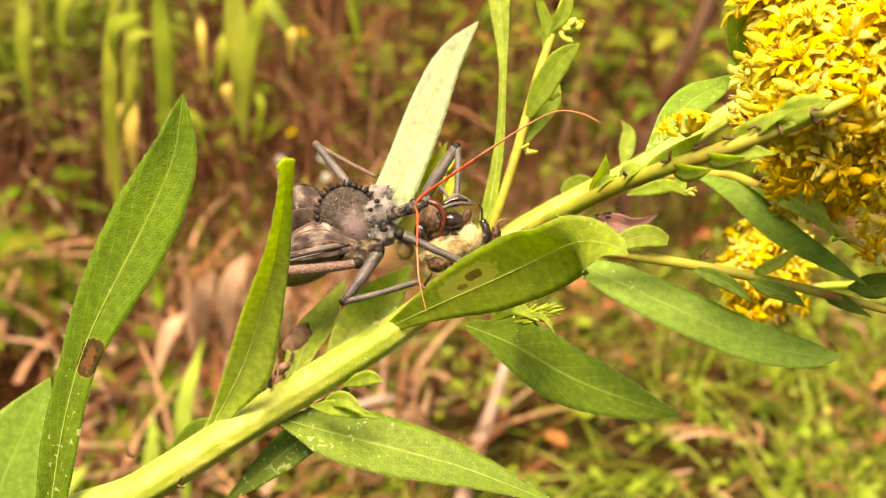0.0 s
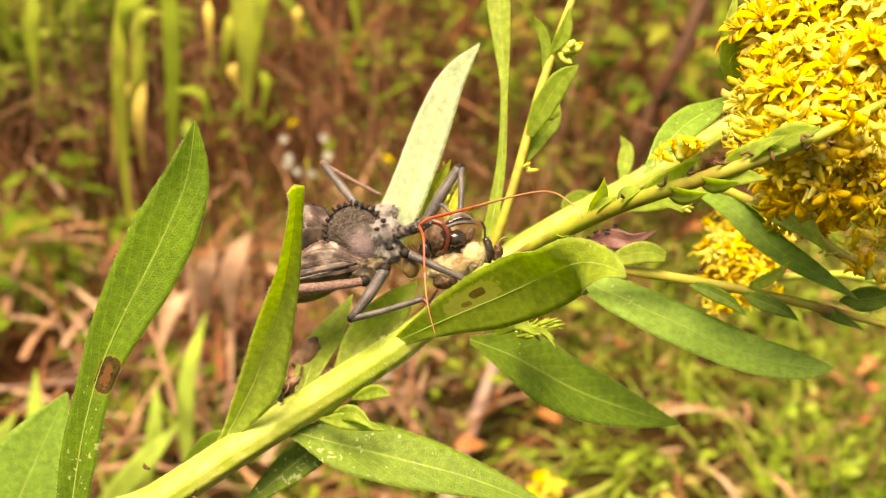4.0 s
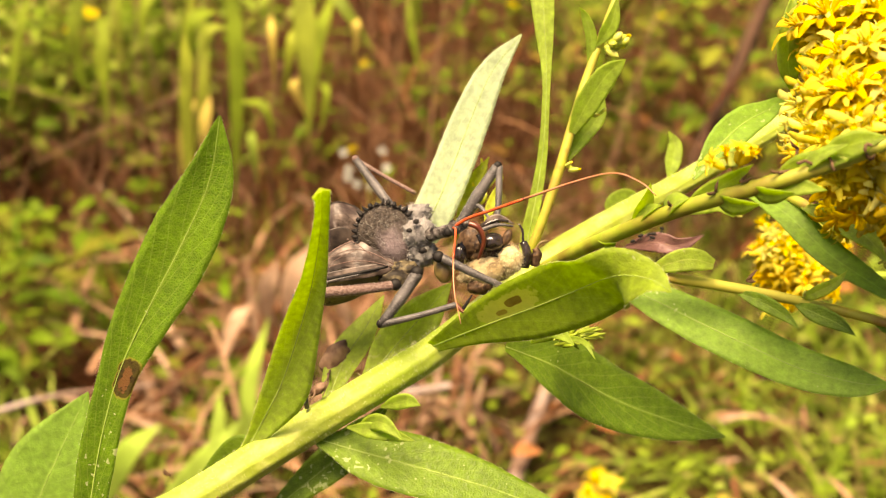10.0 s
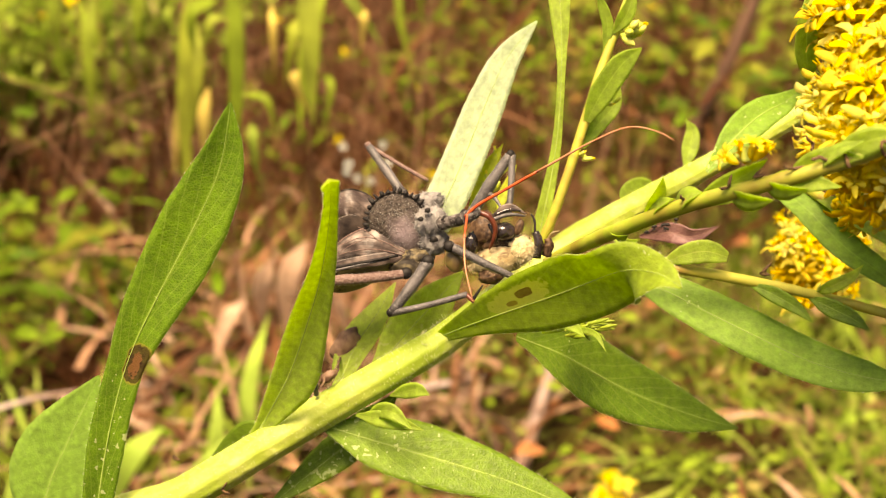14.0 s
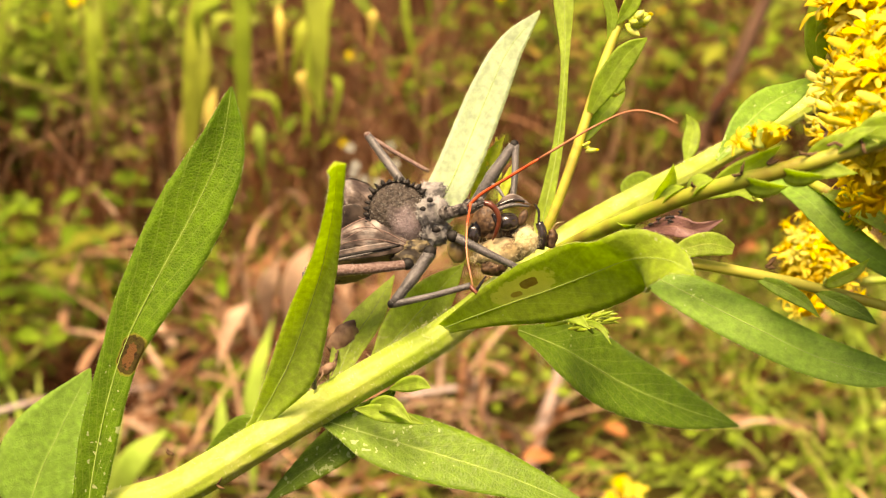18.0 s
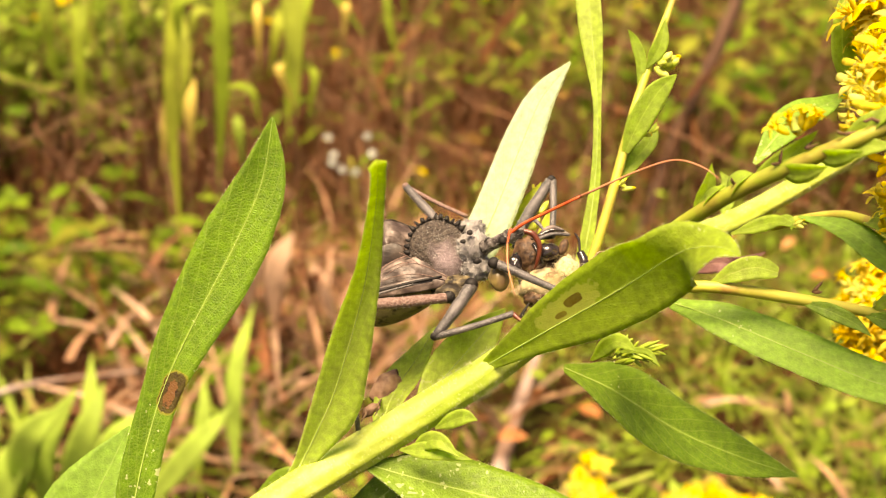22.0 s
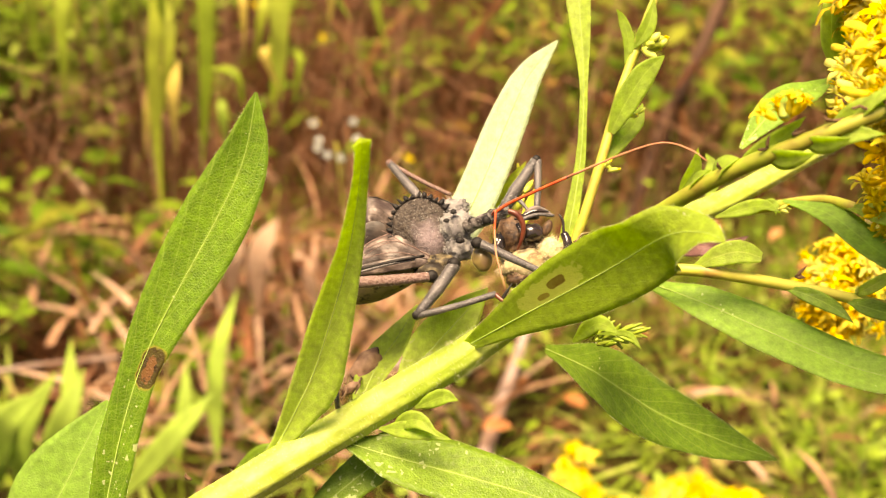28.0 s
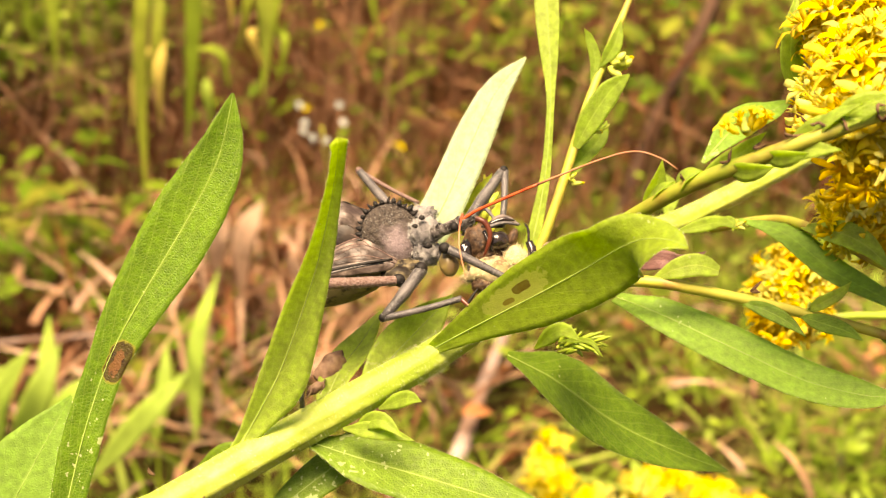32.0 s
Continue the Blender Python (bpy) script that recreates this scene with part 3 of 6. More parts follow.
def blade(points, width, face=(0, -1, 0), fold=0.12, wave=0.0, profile=None, n=34, m=5, thick=0.22, tooth=0.25, seed=0, twist=(0, 0), other=None):
    """A lance-shaped leaf blade with two skins and a rim; millimetres in, metres out, with uv along and across.
    other: the half beyond the midrib, where it is wider or narrower than the first."""
    c = curve(points, n)
    rnd = random.Random(seed)
    prof = profile or [0.12, 0.42, 0.8, 0.98, 1.0, 0.93, 0.78, 0.55, 0.28, 0.02]
    verts, uvs, faces = [], [], []
    cols = 2 * m + 1
    ph = rnd.uniform(0, 6)
    top, rim = [], []
    for i, q in enumerate(c):
        u = i / n
        t = (c[min(i + 1, n)] - c[max(i - 1, 0)]).normalized()
        nrm = Vector(face)
        nrm = (nrm - t * nrm.dot(t)).normalized()
        ang = radians(twist[0] + (twist[1] - twist[0]) * u)
        sd = t.cross(nrm).normalized()
        sd, nrm = sd * math.cos(ang) + nrm * math.sin(ang), nrm * math.cos(ang) - sd * math.sin(ang)
        w = width * 0.5 * lerp_list(prof, u)
        w2 = width * 0.5 * lerp_list(other, u) if other else w
        row = []
        for k in range(cols):
            v = (k - m) / m
            e = abs(v)
            ww = (w2 if v > 0 else w) * v
            if e == 1 and tooth:
                ww += math.copysign(tooth * (0.5 if i % 2 else -0.3) * min(1, w), v)
            h = fold * w * (e ** 1.3) + wave * w * 0.5 * e * math.sin(u * 13 + ph + (1.6 if v > 0 else 0)) + 0.05 * width * 0.3 * noise.noise(Vector((u * 9, v * 3, seed)))
            row.append(q + sd * ww + nrm * h)
            uvs.append((u, (v + 1) / 2))
        top.append((row, nrm))
    for row, nrm in top:
        verts += [p * MM for p in row]
    cnt = len(verts)
    for row, nrm in top:
        for k, p in enumerate(row):
            e = abs(k - m) / m
            verts.append((p - nrm * thick * (1.25 - 0.75 * e)) * MM)
    uvs += uvs[:cnt]
    for i in range(n):
        for k in range(cols - 1):
            a, b, d, e2 = i * cols + k, i * cols + k + 1, (i + 1) * cols + k + 1, (i + 1) * cols + k
            faces.append((a, b, d, e2))
            faces.append((cnt + e2, cnt + d, cnt + b, cnt + a))
        for k in (0, cols - 1):
            a, b = i * cols + k, (i + 1) * cols + k
            faces.append((a, b, cnt + b, cnt + a) if k == 0 else (b, a, cnt + a, cnt + b))
    return verts, faces, uvs, [row[m] + nrm * 0.05 for row, nrm in top]


def leaf(name, parent, points, width, material=None, label="", rib=True, rib_r=0.09, fringe=False, **kw):
    v, f, uv, mid = blade(points, width, **kw)
    ob = link(name, v, f, material or LEAF, parent, label, uvs=uv)
    if fringe:
        cols = 11
        spots = []
        rnd = random.Random(len(v))
        for i in range(1, 34):
            for k, s in ((0, -1), (cols - 1, 1)):
                p, q = Vector(v[i * cols + k]) / MM, Vector(v[i * cols + 5]) / MM
                p2 = Vector(v[(i + 1) * cols + k]) / MM
                for _ in range(7):
                    spots.append((p.lerp(p2, rnd.random()), p - q + Vector((0, -0.6, 0))))
        hv, hf = hairs(spots, 0.36, 0.018, 3, droop=0, bend=0.9)
        tagged(link("hair", hv, hf, HAIR, ob), kind="stuff")
    if rib:
        rv, rf = tube(mid[::4] + [mid[-1]], [rib_r, rib_r * 0.8, rib_r * 0.5, rib_r * 0.2], sides=6)
        link("midrib", rv, rf, RIB, ob)
    return ob


def ball(center, radii, axes=None, seg=24, rings=16, lump=0.0, freq=0.6, seed=0, pinch=None):
    """A lumpy egg; axes: a matrix for its three radii. Millimetres in, metres out."""
    verts, faces = [], []
    ax = axes or Matrix.Identity(3)
    c = Vector(center)
    for i in range(rings + 1):
        th = math.pi * i / rings
        for k in range(seg):
            a = 2 * math.pi * k / seg
            p = Vector((math.cos(th), math.sin(th) * math.cos(a), math.sin(th) * math.sin(a)))
            s = 1 + lump * noise.noise(p * freq * 4 + Vector((seed, 0, 0)))
            q = Vector((p.x * radii[0], p.y * radii[1], p.z * radii[2])) * s
            if pinch:
                k2 = lerp_list(pinch, (1 - p.x) / 2)
                q = Vector((q.x, q.y * k2, q.z * k2))
            verts.append((c + ax @ q) * MM)
    for i in range(rings):
        for k in range(seg):
            j = (k + 1) % seg
            faces.append((i * seg + k, (i + 1) * seg + k, (i + 1) * seg + j, i * seg + j))
    return verts, faces


def plate(center, rx, rz, turn, outline, bulge, back=0.5, wave=0.0, boss=None, lean=(0, 0), rings=12, seg=48, seed=0):
    """A rounded shield with two skins that faces -y: outline holds its radii all round, boss a swelling (x, z, height, width)."""
    c = Vector(center)
    m = len(outline)
    verts, faces, uvs = [], [], []
    ca, sa = math.cos(radians(turn)), math.sin(radians(turn))
    for skin in (1, -1):
        for i in range(rings + 1):
            s = i / rings
            for k in range(seg):
                a = 2 * math.pi * k / seg
                q = a / (2 * math.pi) * m
                k0 = int(q) % m
                f = q - int(q)
                f = f * f * (3 - 2 * f)
                r = s * (outline[k0] * (1 - f) + outline[(k0 + 1) % m] * f)
                x, z = rx * r * math.cos(a), rz * r * math.sin(a)
                y = -bulge * (1 - s ** 2.4) if skin == 1 else back * (1 - s * s) + 0.06
                if skin == 1:
                    y += wave * noise.noise(Vector((x * 0.5 + seed, z * 0.5, seed))) * (1 if s < 1 else 0.5)
                    y += wave * 0.3 * noise.noise(Vector((x * 2.2 + seed, z * 2.2, 3)))
                    if boss:
                        y -= boss[2] * math.exp(-((x - boss[0]) ** 2 + (z - boss[1]) ** 2) / boss[3] ** 2)
                y += lean[0] * x + lean[1] * z
                verts.append((c + Vector((x * ca - z * sa, y, x * sa + z * ca))) * MM)
                uvs.append((0.5 + 0.5 * s * math.cos(a), 0.5 + 0.5 * s * math.sin(a)))
    o = (rings + 1) * seg
    for i in range(rings):
        for k in range(seg):
            j = (k + 1) % seg
            p, q = i * seg, (i + 1) * seg
            faces.append((p + k, q + k, q + j, p + j))
            faces.append((o + p + j, o + q + j, o + q + k, o + p + k))
    for k in range(seg):
        j = (k + 1) % seg
        p = rings * seg
        faces.append((p + k, o + p + k, o + p + j, p + j))
    return verts, faces, uvs


def frame_axes(along, up):
    a = Vector(along).normalized()
    u = Vector(up)
    u = (u - a * u.dot(a)).normalized()
    return Matrix((a, a.cross(u) * -1, u)).transposed()


def join(parts):
    verts, faces = [], []
    for v, f in parts:
        o = len(verts)
        verts += list(v)
        faces += [tuple(i + o for i in q) for q in f]
    return verts, faces


def hairs(spots, length, radius, seed=0, droop=0.2, bend=0.3):
    """Fine tapering hairs: spots of (place, way); millimetres in, metres out."""
    rnd = random.Random(seed)
    verts, faces = [], []
    for p, w in spots:
        p, w = Vector(p), Vector(w).normalized()
        w = (w + Vector((rnd.gauss(0, bend), rnd.gauss(0, bend), rnd.gauss(0, bend) - droop))).normalized()
        s = w.orthogonal().normalized()
        u = w.cross(s)
        ln = length * rnd.uniform(0.6, 1.3)
        o = len(verts)
        for k in range(3):
            a = 2 * math.pi * k / 3
            verts.append((p + (s * math.cos(a) + u * math.sin(a)) * radius) * MM)
        verts.append((p + w * ln) * MM)
        faces += [(o, o + 1, o + 3), (o + 1, o + 2, o + 3), (o + 2, o, o + 3)]
    return verts, faces


def skin_spots(verts, count, seed, center, keep=None):
    """Random places on a lumpy form with ways that point outward."""
    rnd = random.Random(seed)
    c = Vector(center)
    out = []
    while len(out) < count:
        p = Vector(rnd.choice(verts)) / MM + Vector((rnd.gauss(0, 0.15), rnd.gauss(0, 0.15), rnd.gauss(0, 0.15)))
        if keep is None or keep(p):
            out.append((p, p - c))
    return out


def thing(name, label, category, group="", at=None):
    ob = new(name)
    ob.empty_display_size = 0.01
    tagged(ob, label, category, group)
    if at is not None:
        ob.matrix_world = at
    return ob


# ---- ground ----
GROUND = 0.08


def make_ground():
    n = 90
    xs = [(-1 + 2 * i / n) for i in range(n + 1)]
    grow = lambda s: 2.2 * s + 60 * s ** 7
    verts = []
    for y in xs:
        for x in xs:
            px, py = grow(x), 1.2 + grow(y)
            h = 0.03 * noise.noise(Vector((px * 2.2, py * 2.2, 0))) + 0.012 * noise.noise(Vector((px * 9, py * 9, 3)))
            verts.append((px, py, h + GROUND))
    faces = [(j * (n + 1) + i, j * (n + 1) + i + 1, (j + 1) * (n + 1) + i + 1, (j + 1) * (n + 1) + i) for j in range(n) for i in range(n)]
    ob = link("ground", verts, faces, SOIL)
    tagged(ob, "meadow soil with brown leaf litter", "ground", kind="structure")


def strips(count, place, height, width, lean, material, name, label, category, seed, seg=4, curl=0.3, flat=True, parent=None):
    """Many blades or stalks in one mesh: place(rnd) gives a root, height and width ranges in metres."""
    rnd = random.Random(seed)
    verts, faces = [], []
    for _ in range(count):
        p = Vector(place(rnd))
        h, w = rnd.uniform(*height), rnd.uniform(*width)
        a = rnd.uniform(0, 2 * math.pi)
        side = Vector((math.cos(a), math.sin(a), rnd.uniform(-0.3, 0.3))) * w * 0.5
        b = rnd.uniform(0, 2 * math.pi)
        way = Vector((math.cos(b) * lean * rnd.random(), math.sin(b) * lean * rnd.random(), 1)).normalized()
        bend = Vector((math.cos(b), math.sin(b), -0.5)) * curl * rnd.uniform(0.2, 1) * h
        o = len(verts)
        for i in range(seg + 1):
            u = i / seg
            q = p + way * h * u + bend * u * u
            k = (1 - 0.85 * u ** 2) if flat else (1 - 0.6 * u)
            if flat:
                verts += [q - side * k, q + side * k]
            else:
                d = way.orthogonal().normalized() * w * 0.5 * k
                e = way.cross(d)
                verts += [q + d, q - d * 0.5 + e * 0.87, q - d * 0.5 - e * 0.87]
        m = 2 if flat else 3
        for i in range(seg):
            for k in range(1 if flat else 3):
                a0, a1 = o + i * m + k, o + i * m + (k + 1) % m
                faces.append((a0, a1, a1 + m, a0 + m))
    ob = link(name, verts, faces, material, parent)
    if not parent:
        tagged(ob, label, category, kind="stuff")
    return ob


def foliage(count, place, length, ratio, material, name, label, category, seed, droop=0.4, parent=None):
    """Many small folded leaves in one mesh."""
    rnd = random.Random(seed)
    verts, faces = [], []
    for _ in range(count):
        p = Vector(place(rnd))
        ln = rnd.uniform(*length)
        w = ln * ratio * rnd.uniform(0.7, 1.2)
        a = rnd.uniform(0, 2 * math.pi)
        t = Vector((math.cos(a), math.sin(a), rnd.uniform(-droop, 0.6))).normalized()
        s = t.cross(Vector((rnd.uniform(-0.5, 0.5), rnd.uniform(-0.9, 0.1), 1))).normalized()
        nrm = s.cross(t)
        o = len(verts)
        for u, k in ((0, 0.05), (0.25, 0.75), (0.5, 1.0), (0.75, 0.7), (1, 0.03)):
            q = p + t * ln * u - Vector((0, 0, 1)) * ln * 0.25 * u * u
            verts += [q - s * w * 0.5 * k + nrm * w * 0.15 * k, q, q + s * w * 0.5 * k + nrm * w * 0.15 * k]
        for i in range(4):
            for k in range(2):
                a0 = o + i * 3 + k
                faces.append((a0, a0 + 1, a0 + 4, a0 + 3))
    ob = link(name, verts, faces, material, parent)
    if not parent:
        tagged(ob, label, category, kind="stuff")
    return ob


def area(x0, x1, y0, y1, z0=0.0, z1=0.0):
    return lambda r: (r.uniform(x0, x1), r.uniform(y0, y1), GROUND + r.uniform(z0, z1))


def clumps(x0, x1, y0, y1, z0, z1, count, spread, seed):
    """Places gathered round a number of random centres, with gaps between."""
    rnd = random.Random(seed)
    mid = [(rnd.uniform(x0, x1), rnd.uniform(y0, y1), rnd.uniform(z0, z1)) for _ in range(count)]

    def place(r):
        c = r.choice(mid)
        return (c[0] + r.gauss(0, spread), c[1] + r.gauss(0, spread), GROUND + max(0.0, c[2] + r.gauss(0, spread) * (0.8 if z1 > 0 else 0)))
    return place


def make_meadow():
    # the thicket of dead stalks, with fallen ones across it
    strips(900, clumps(-1.5, 1.5, 1.5, 2.7, 0, 0, 120, 0.1, 21), (0.2, 0.5), (0.004, 0.009), 0.4, DEAD, "dead_stalks", "thicket of reddish brown dead stalks", "stalks", 1, flat=False, curl=0.2)
    strips(3200, clumps(-0.9, 0.9, 0.95, 1.7, 0, 0, 160, 0.07, 41), (0.1, 0.28), (0.0012, 0.003), 0.6, DEAD, "dead_stalks", "reddish dead stalks standing close together", "stalks", 31, flat=False, curl=0.25)
    strips(520, clumps(-0.7, 0.6, 0.85, 1.6, 0.0, 0.12, 110, 0.06, 42), (0.06, 0.2), (0.001, 0.0024), 2.2, PINKISH, "fallen_stalks", "pinkish dry stalks fallen across one another", "stalks", 32, flat=False, curl=0.35, seg=5)
    strips(420, clumps(-0.5, 0.4, 0.95, 1.35, 0, 0, 120, 0.03, 43), (0.14, 0.32), (0.0012, 0.0026), 0.3, PINKISH, "standing_stalks", "thin pinkish dry stalks standing in the thicket", "stalks", 33, flat=False, curl=0.12, seg=5)
    strips(380, clumps(-0.9, 0.9, 0.95, 1.7, 0, 0.12, 70, 0.06, 22), (0.04, 0.14), (0.003, 0.007), 0.9, DEAD, "dead_leaf_blades", "withered brown leaves of the thicket", "leaves", 44, curl=0.8, seg=6)
    strips(1700, clumps(-0.8, 0.1, 0.72, 1.3, 0, 0, 90, 0.05, 23), (0.04, 0.13), (0.0012, 0.0032), 1.5, DEAD, "dead_stems", "low tangle of brown dead stems", "stalks", 2, flat=False, curl=0.7)
    strips(700, clumps(-0.24, 0.02, 0.6, 0.95, 0, 0.03, 46, 0.035, 24), (0.025, 0.08), (0.0025, 0.008), 1.5, STRAW, "dry_leaves", "pale dry curled leaves among the stalks", "leaves", 3, curl=1.1, seg=6)
    strips(700, clumps(0.0, 0.9, 0.7, 1.5, 0, 0, 60, 0.05, 33), (0.04, 0.13), (0.0012, 0.003), 1.5, DEAD, "dead_stems", "brown dead stems in the grass", "stalks", 15, flat=False, curl=0.7)
    strips(480, clumps(0.0, 0.7, 0.52, 1.25, 0, 0.03, 120, 0.03, 25), (0.012, 0.04), (0.003, 0.007), 1.8, STRAW, "dry_grass", "short scraps of dry tan grass", "grass", 4, curl=1.2, seg=5)
    # green things
    strips(11500, clumps(-0.05, 0.75, 0.45, 1.2, 0, 0, 260, 0.04, 26), (0.02, 0.07), (0.0016, 0.0045), 1.5, GRASS, "grass", "green meadow grass", "grass", 5, curl=0.7)
    strips(2000, clumps(-0.6, -0.02, 0.5, 1.1, 0, 0, 70, 0.04, 27), (0.025, 0.08), (0.002, 0.006), 1.1, GRASS, "grass", "green grass among dry leaves", "grass", 6, curl=0.6)
    foliage(300, clumps(-0.4, -0.14, 0.7, 0.98, 0.0, 0.11, 26, 0.018, 28), (0.016, 0.034), 0.42, HERB, "herb_leaves", "fresh green herb foliage", "foliage", 7)
    foliage(500, clumps(-0.6, -0.12, 0.95, 1.35, 0.0, 0.16, 44, 0.022, 29), (0.014, 0.032), 0.4, HERB, "herb_leaves", "green foliage among brown stalks", "foliage", 8)
    foliage(3000, clumps(-0.6, -0.22, 1.05, 1.5, 0.07, 0.26, 80, 0.028, 30), (0.014, 0.034), 0.36, SHRUB, "shrub_leaves", "yellow-green foliage of a thicket", "foliage", 9)
    foliage(420, clumps(-0.05, 0.14, 1.0, 1.4, 0.06, 0.24, 20, 0.022, 36), (0.014, 0.03), 0.4, HERB, "herb_leaves", "green leaves between dead stalks", "foliage", 16)
    foliage(600, clumps(0.1, 0.75, 0.95, 1.6, 0.0, 0.22, 40, 0.035, 31), (0.012, 0.03), 0.4, OLIVE, "shrub_leaves", "olive green foliage of a distant thicket", "foliage", 12)
    foliage(1500, clumps(0.08, 0.75, 1.0, 1.6, 0.0, 0.24, 60, 0.045, 38), (0.016, 0.042), 0.4, HERB, "shrub_leaves", "green foliage of a distant thicket", "foliage", 18)
    foliage(2600, clumps(-1.2, 1.2, 1.7, 2.6, 0.0, 0.3, 120, 0.05, 37), (0.014, 0.036), 0.4, HERB, "shrub_leaves", "dark green foliage behind the stalks", "foliage", 17)
    foliage(2600, clumps(-0.02, 0.65, 0.5, 1.15, 0.0, 0.04, 130, 0.03, 32), (0.006, 0.014), 0.45, GRASS, "clover_leaves", "low green leaves in the grass", "foliage", 10)
    foliage(130, area(0.02, 0.65, 0.6, 1.2, 0.0, 0.05), (0.01, 0.022), 0.6, RUST, "fallen_leaves", "fallen rust-orange leaves in the grass", "leaves", 11)
    foliage(36, area(-0.6, 0.7, 1.0, 1.7, 0.08, 0.3), (0.01, 0.018), 0.9, PETAL, "yellow_blossoms", "scattered far yellow blossoms", "flowers", 13)


# ---- the goldenrod stem ----
plant = thing("goldenrod_plant", "leaning goldenrod stem with lance leaves and yellow flower heads", "plant", at=REST)


def make_stem():
    main = [(-95, 40, -380), (-88, 14, -110), (-66, 4, -53.5), (-42.4, 2.0, -40.3), (-30.3, 2.0, -33.1), (-17.3, 3.0, -25.4), (-4.1, 3.0, -17.7), (1.5, 4.0, -14.1), (19.7, 12.0, -0.6), (27.4, 15.0, 4.1), (37.4, 21.0, 9.3), (48.5, 30.0, 14.8), (67.9, 36.0, 25.6), (85.3, 44.0, 35.8), (103.0, 50.0, 45.7), (129.6, 60.0, 63.2)]
    v, f = tube(main, [3.6, 3.4, 3.1, 3.0, 2.95, 2.9, 2.75, 2.6, 2.45, 2.35, 2.25, 2.1, 1.9, 1.7, 1.4, 1.0], n=150, sides=36, rough=0.012, ribs=9)
    st = link("stem", v, f, STEM, plant, "pale yellow-green hairy stem")
    rnd = random.Random(4)
    c = curve(main, 400)
    spots = []
    for _ in range(5200):
        i = rnd.randrange(50, 340)
        a = rnd.uniform(0, 2 * math.pi)
        t = (c[i + 1] - c[i]).normalized()
        s = t.orthogonal().normalized()
        w = s * math.cos(a) + t.cross(s) * math.sin(a)
        spots.append((c[i] + w * (2.75 if i < 190 else 1.9), w))
    hv, hf = hairs(spots, 0.75, 0.034, 5, droop=0.1)
    tagged(link("hair", hv, hf, HAIR, st), kind="stuff")
    # a side branch that comes forward
    side = [(17.5, 10.0, -2.6), (22.8, -4.0, 0.8), (28.2, -18.0, 3.6), (35.0, -28.0, 6.4), (43.0, -35.5, 8.6), (50.0, -40.0, 10.6), (58.0, -42.0, 13.4), (70.0, -40.0, 19.0)]
    v, f = tube(side, [1.1, 1.15, 1.15, 1.15, 1.1, 1.0, 0.9, 0.6], sides=14, rough=0.03)
    link("branch", v, f, BRANCH, plant)
    # the low branch with small leaves
    low = [(21.4, 14.0, -2.9), (29.0, 5.0, -2.3), (36.6, 0.0, -2.9), (51.4, 0.0, -5.5), (61.1, 0.0, -7.6), (72.1, -1.0, -10.5), (85.7, -2.0, -14.6)]
    v, f = tube(low, [0.9, 0.9, 1.0, 0.95, 0.9, 0.85, 0.6], sides=8, rough=0.04)
    link("branch", v, f, STEM_RED, plant, "thin reddish green side branch")
    mid = [(53.2, 26.0, 12.4), (60.6, 14.0, 11.5), (64.2, 6.0, 8.5), (71.9, 0.0, 2.4), (78.0, -4.0, -2.8), (84.6, -6.0, -7.3), (94.9, -8.0, -13.2)]
    v, f = tube(mid, [0.9, 0.9, 0.9, 0.9, 0.85, 0.8, 0.6], sides=8, rough=0.04)
    link("branch", v, f, STEM_RED, plant, "thin reddish green side branch")
    # the upright shoot
    shoot = [(15.3, 12.0, -1.9), (18.2, 9.0, 4.0), (22.1, 7.0, 15.4), (26.4, 7.0, 29.3), (31.0, 7.0, 41.3), (36.2, 8.0, 54.0)]
    v, f = tube(shoot, [0.9, 0.85, 0.85, 0.8, 0.75, 0.5], sides=8, rough=0.04)
    link("shoot", v, f, STEM_RED, plant, "upright yellow-green shoot with buds")


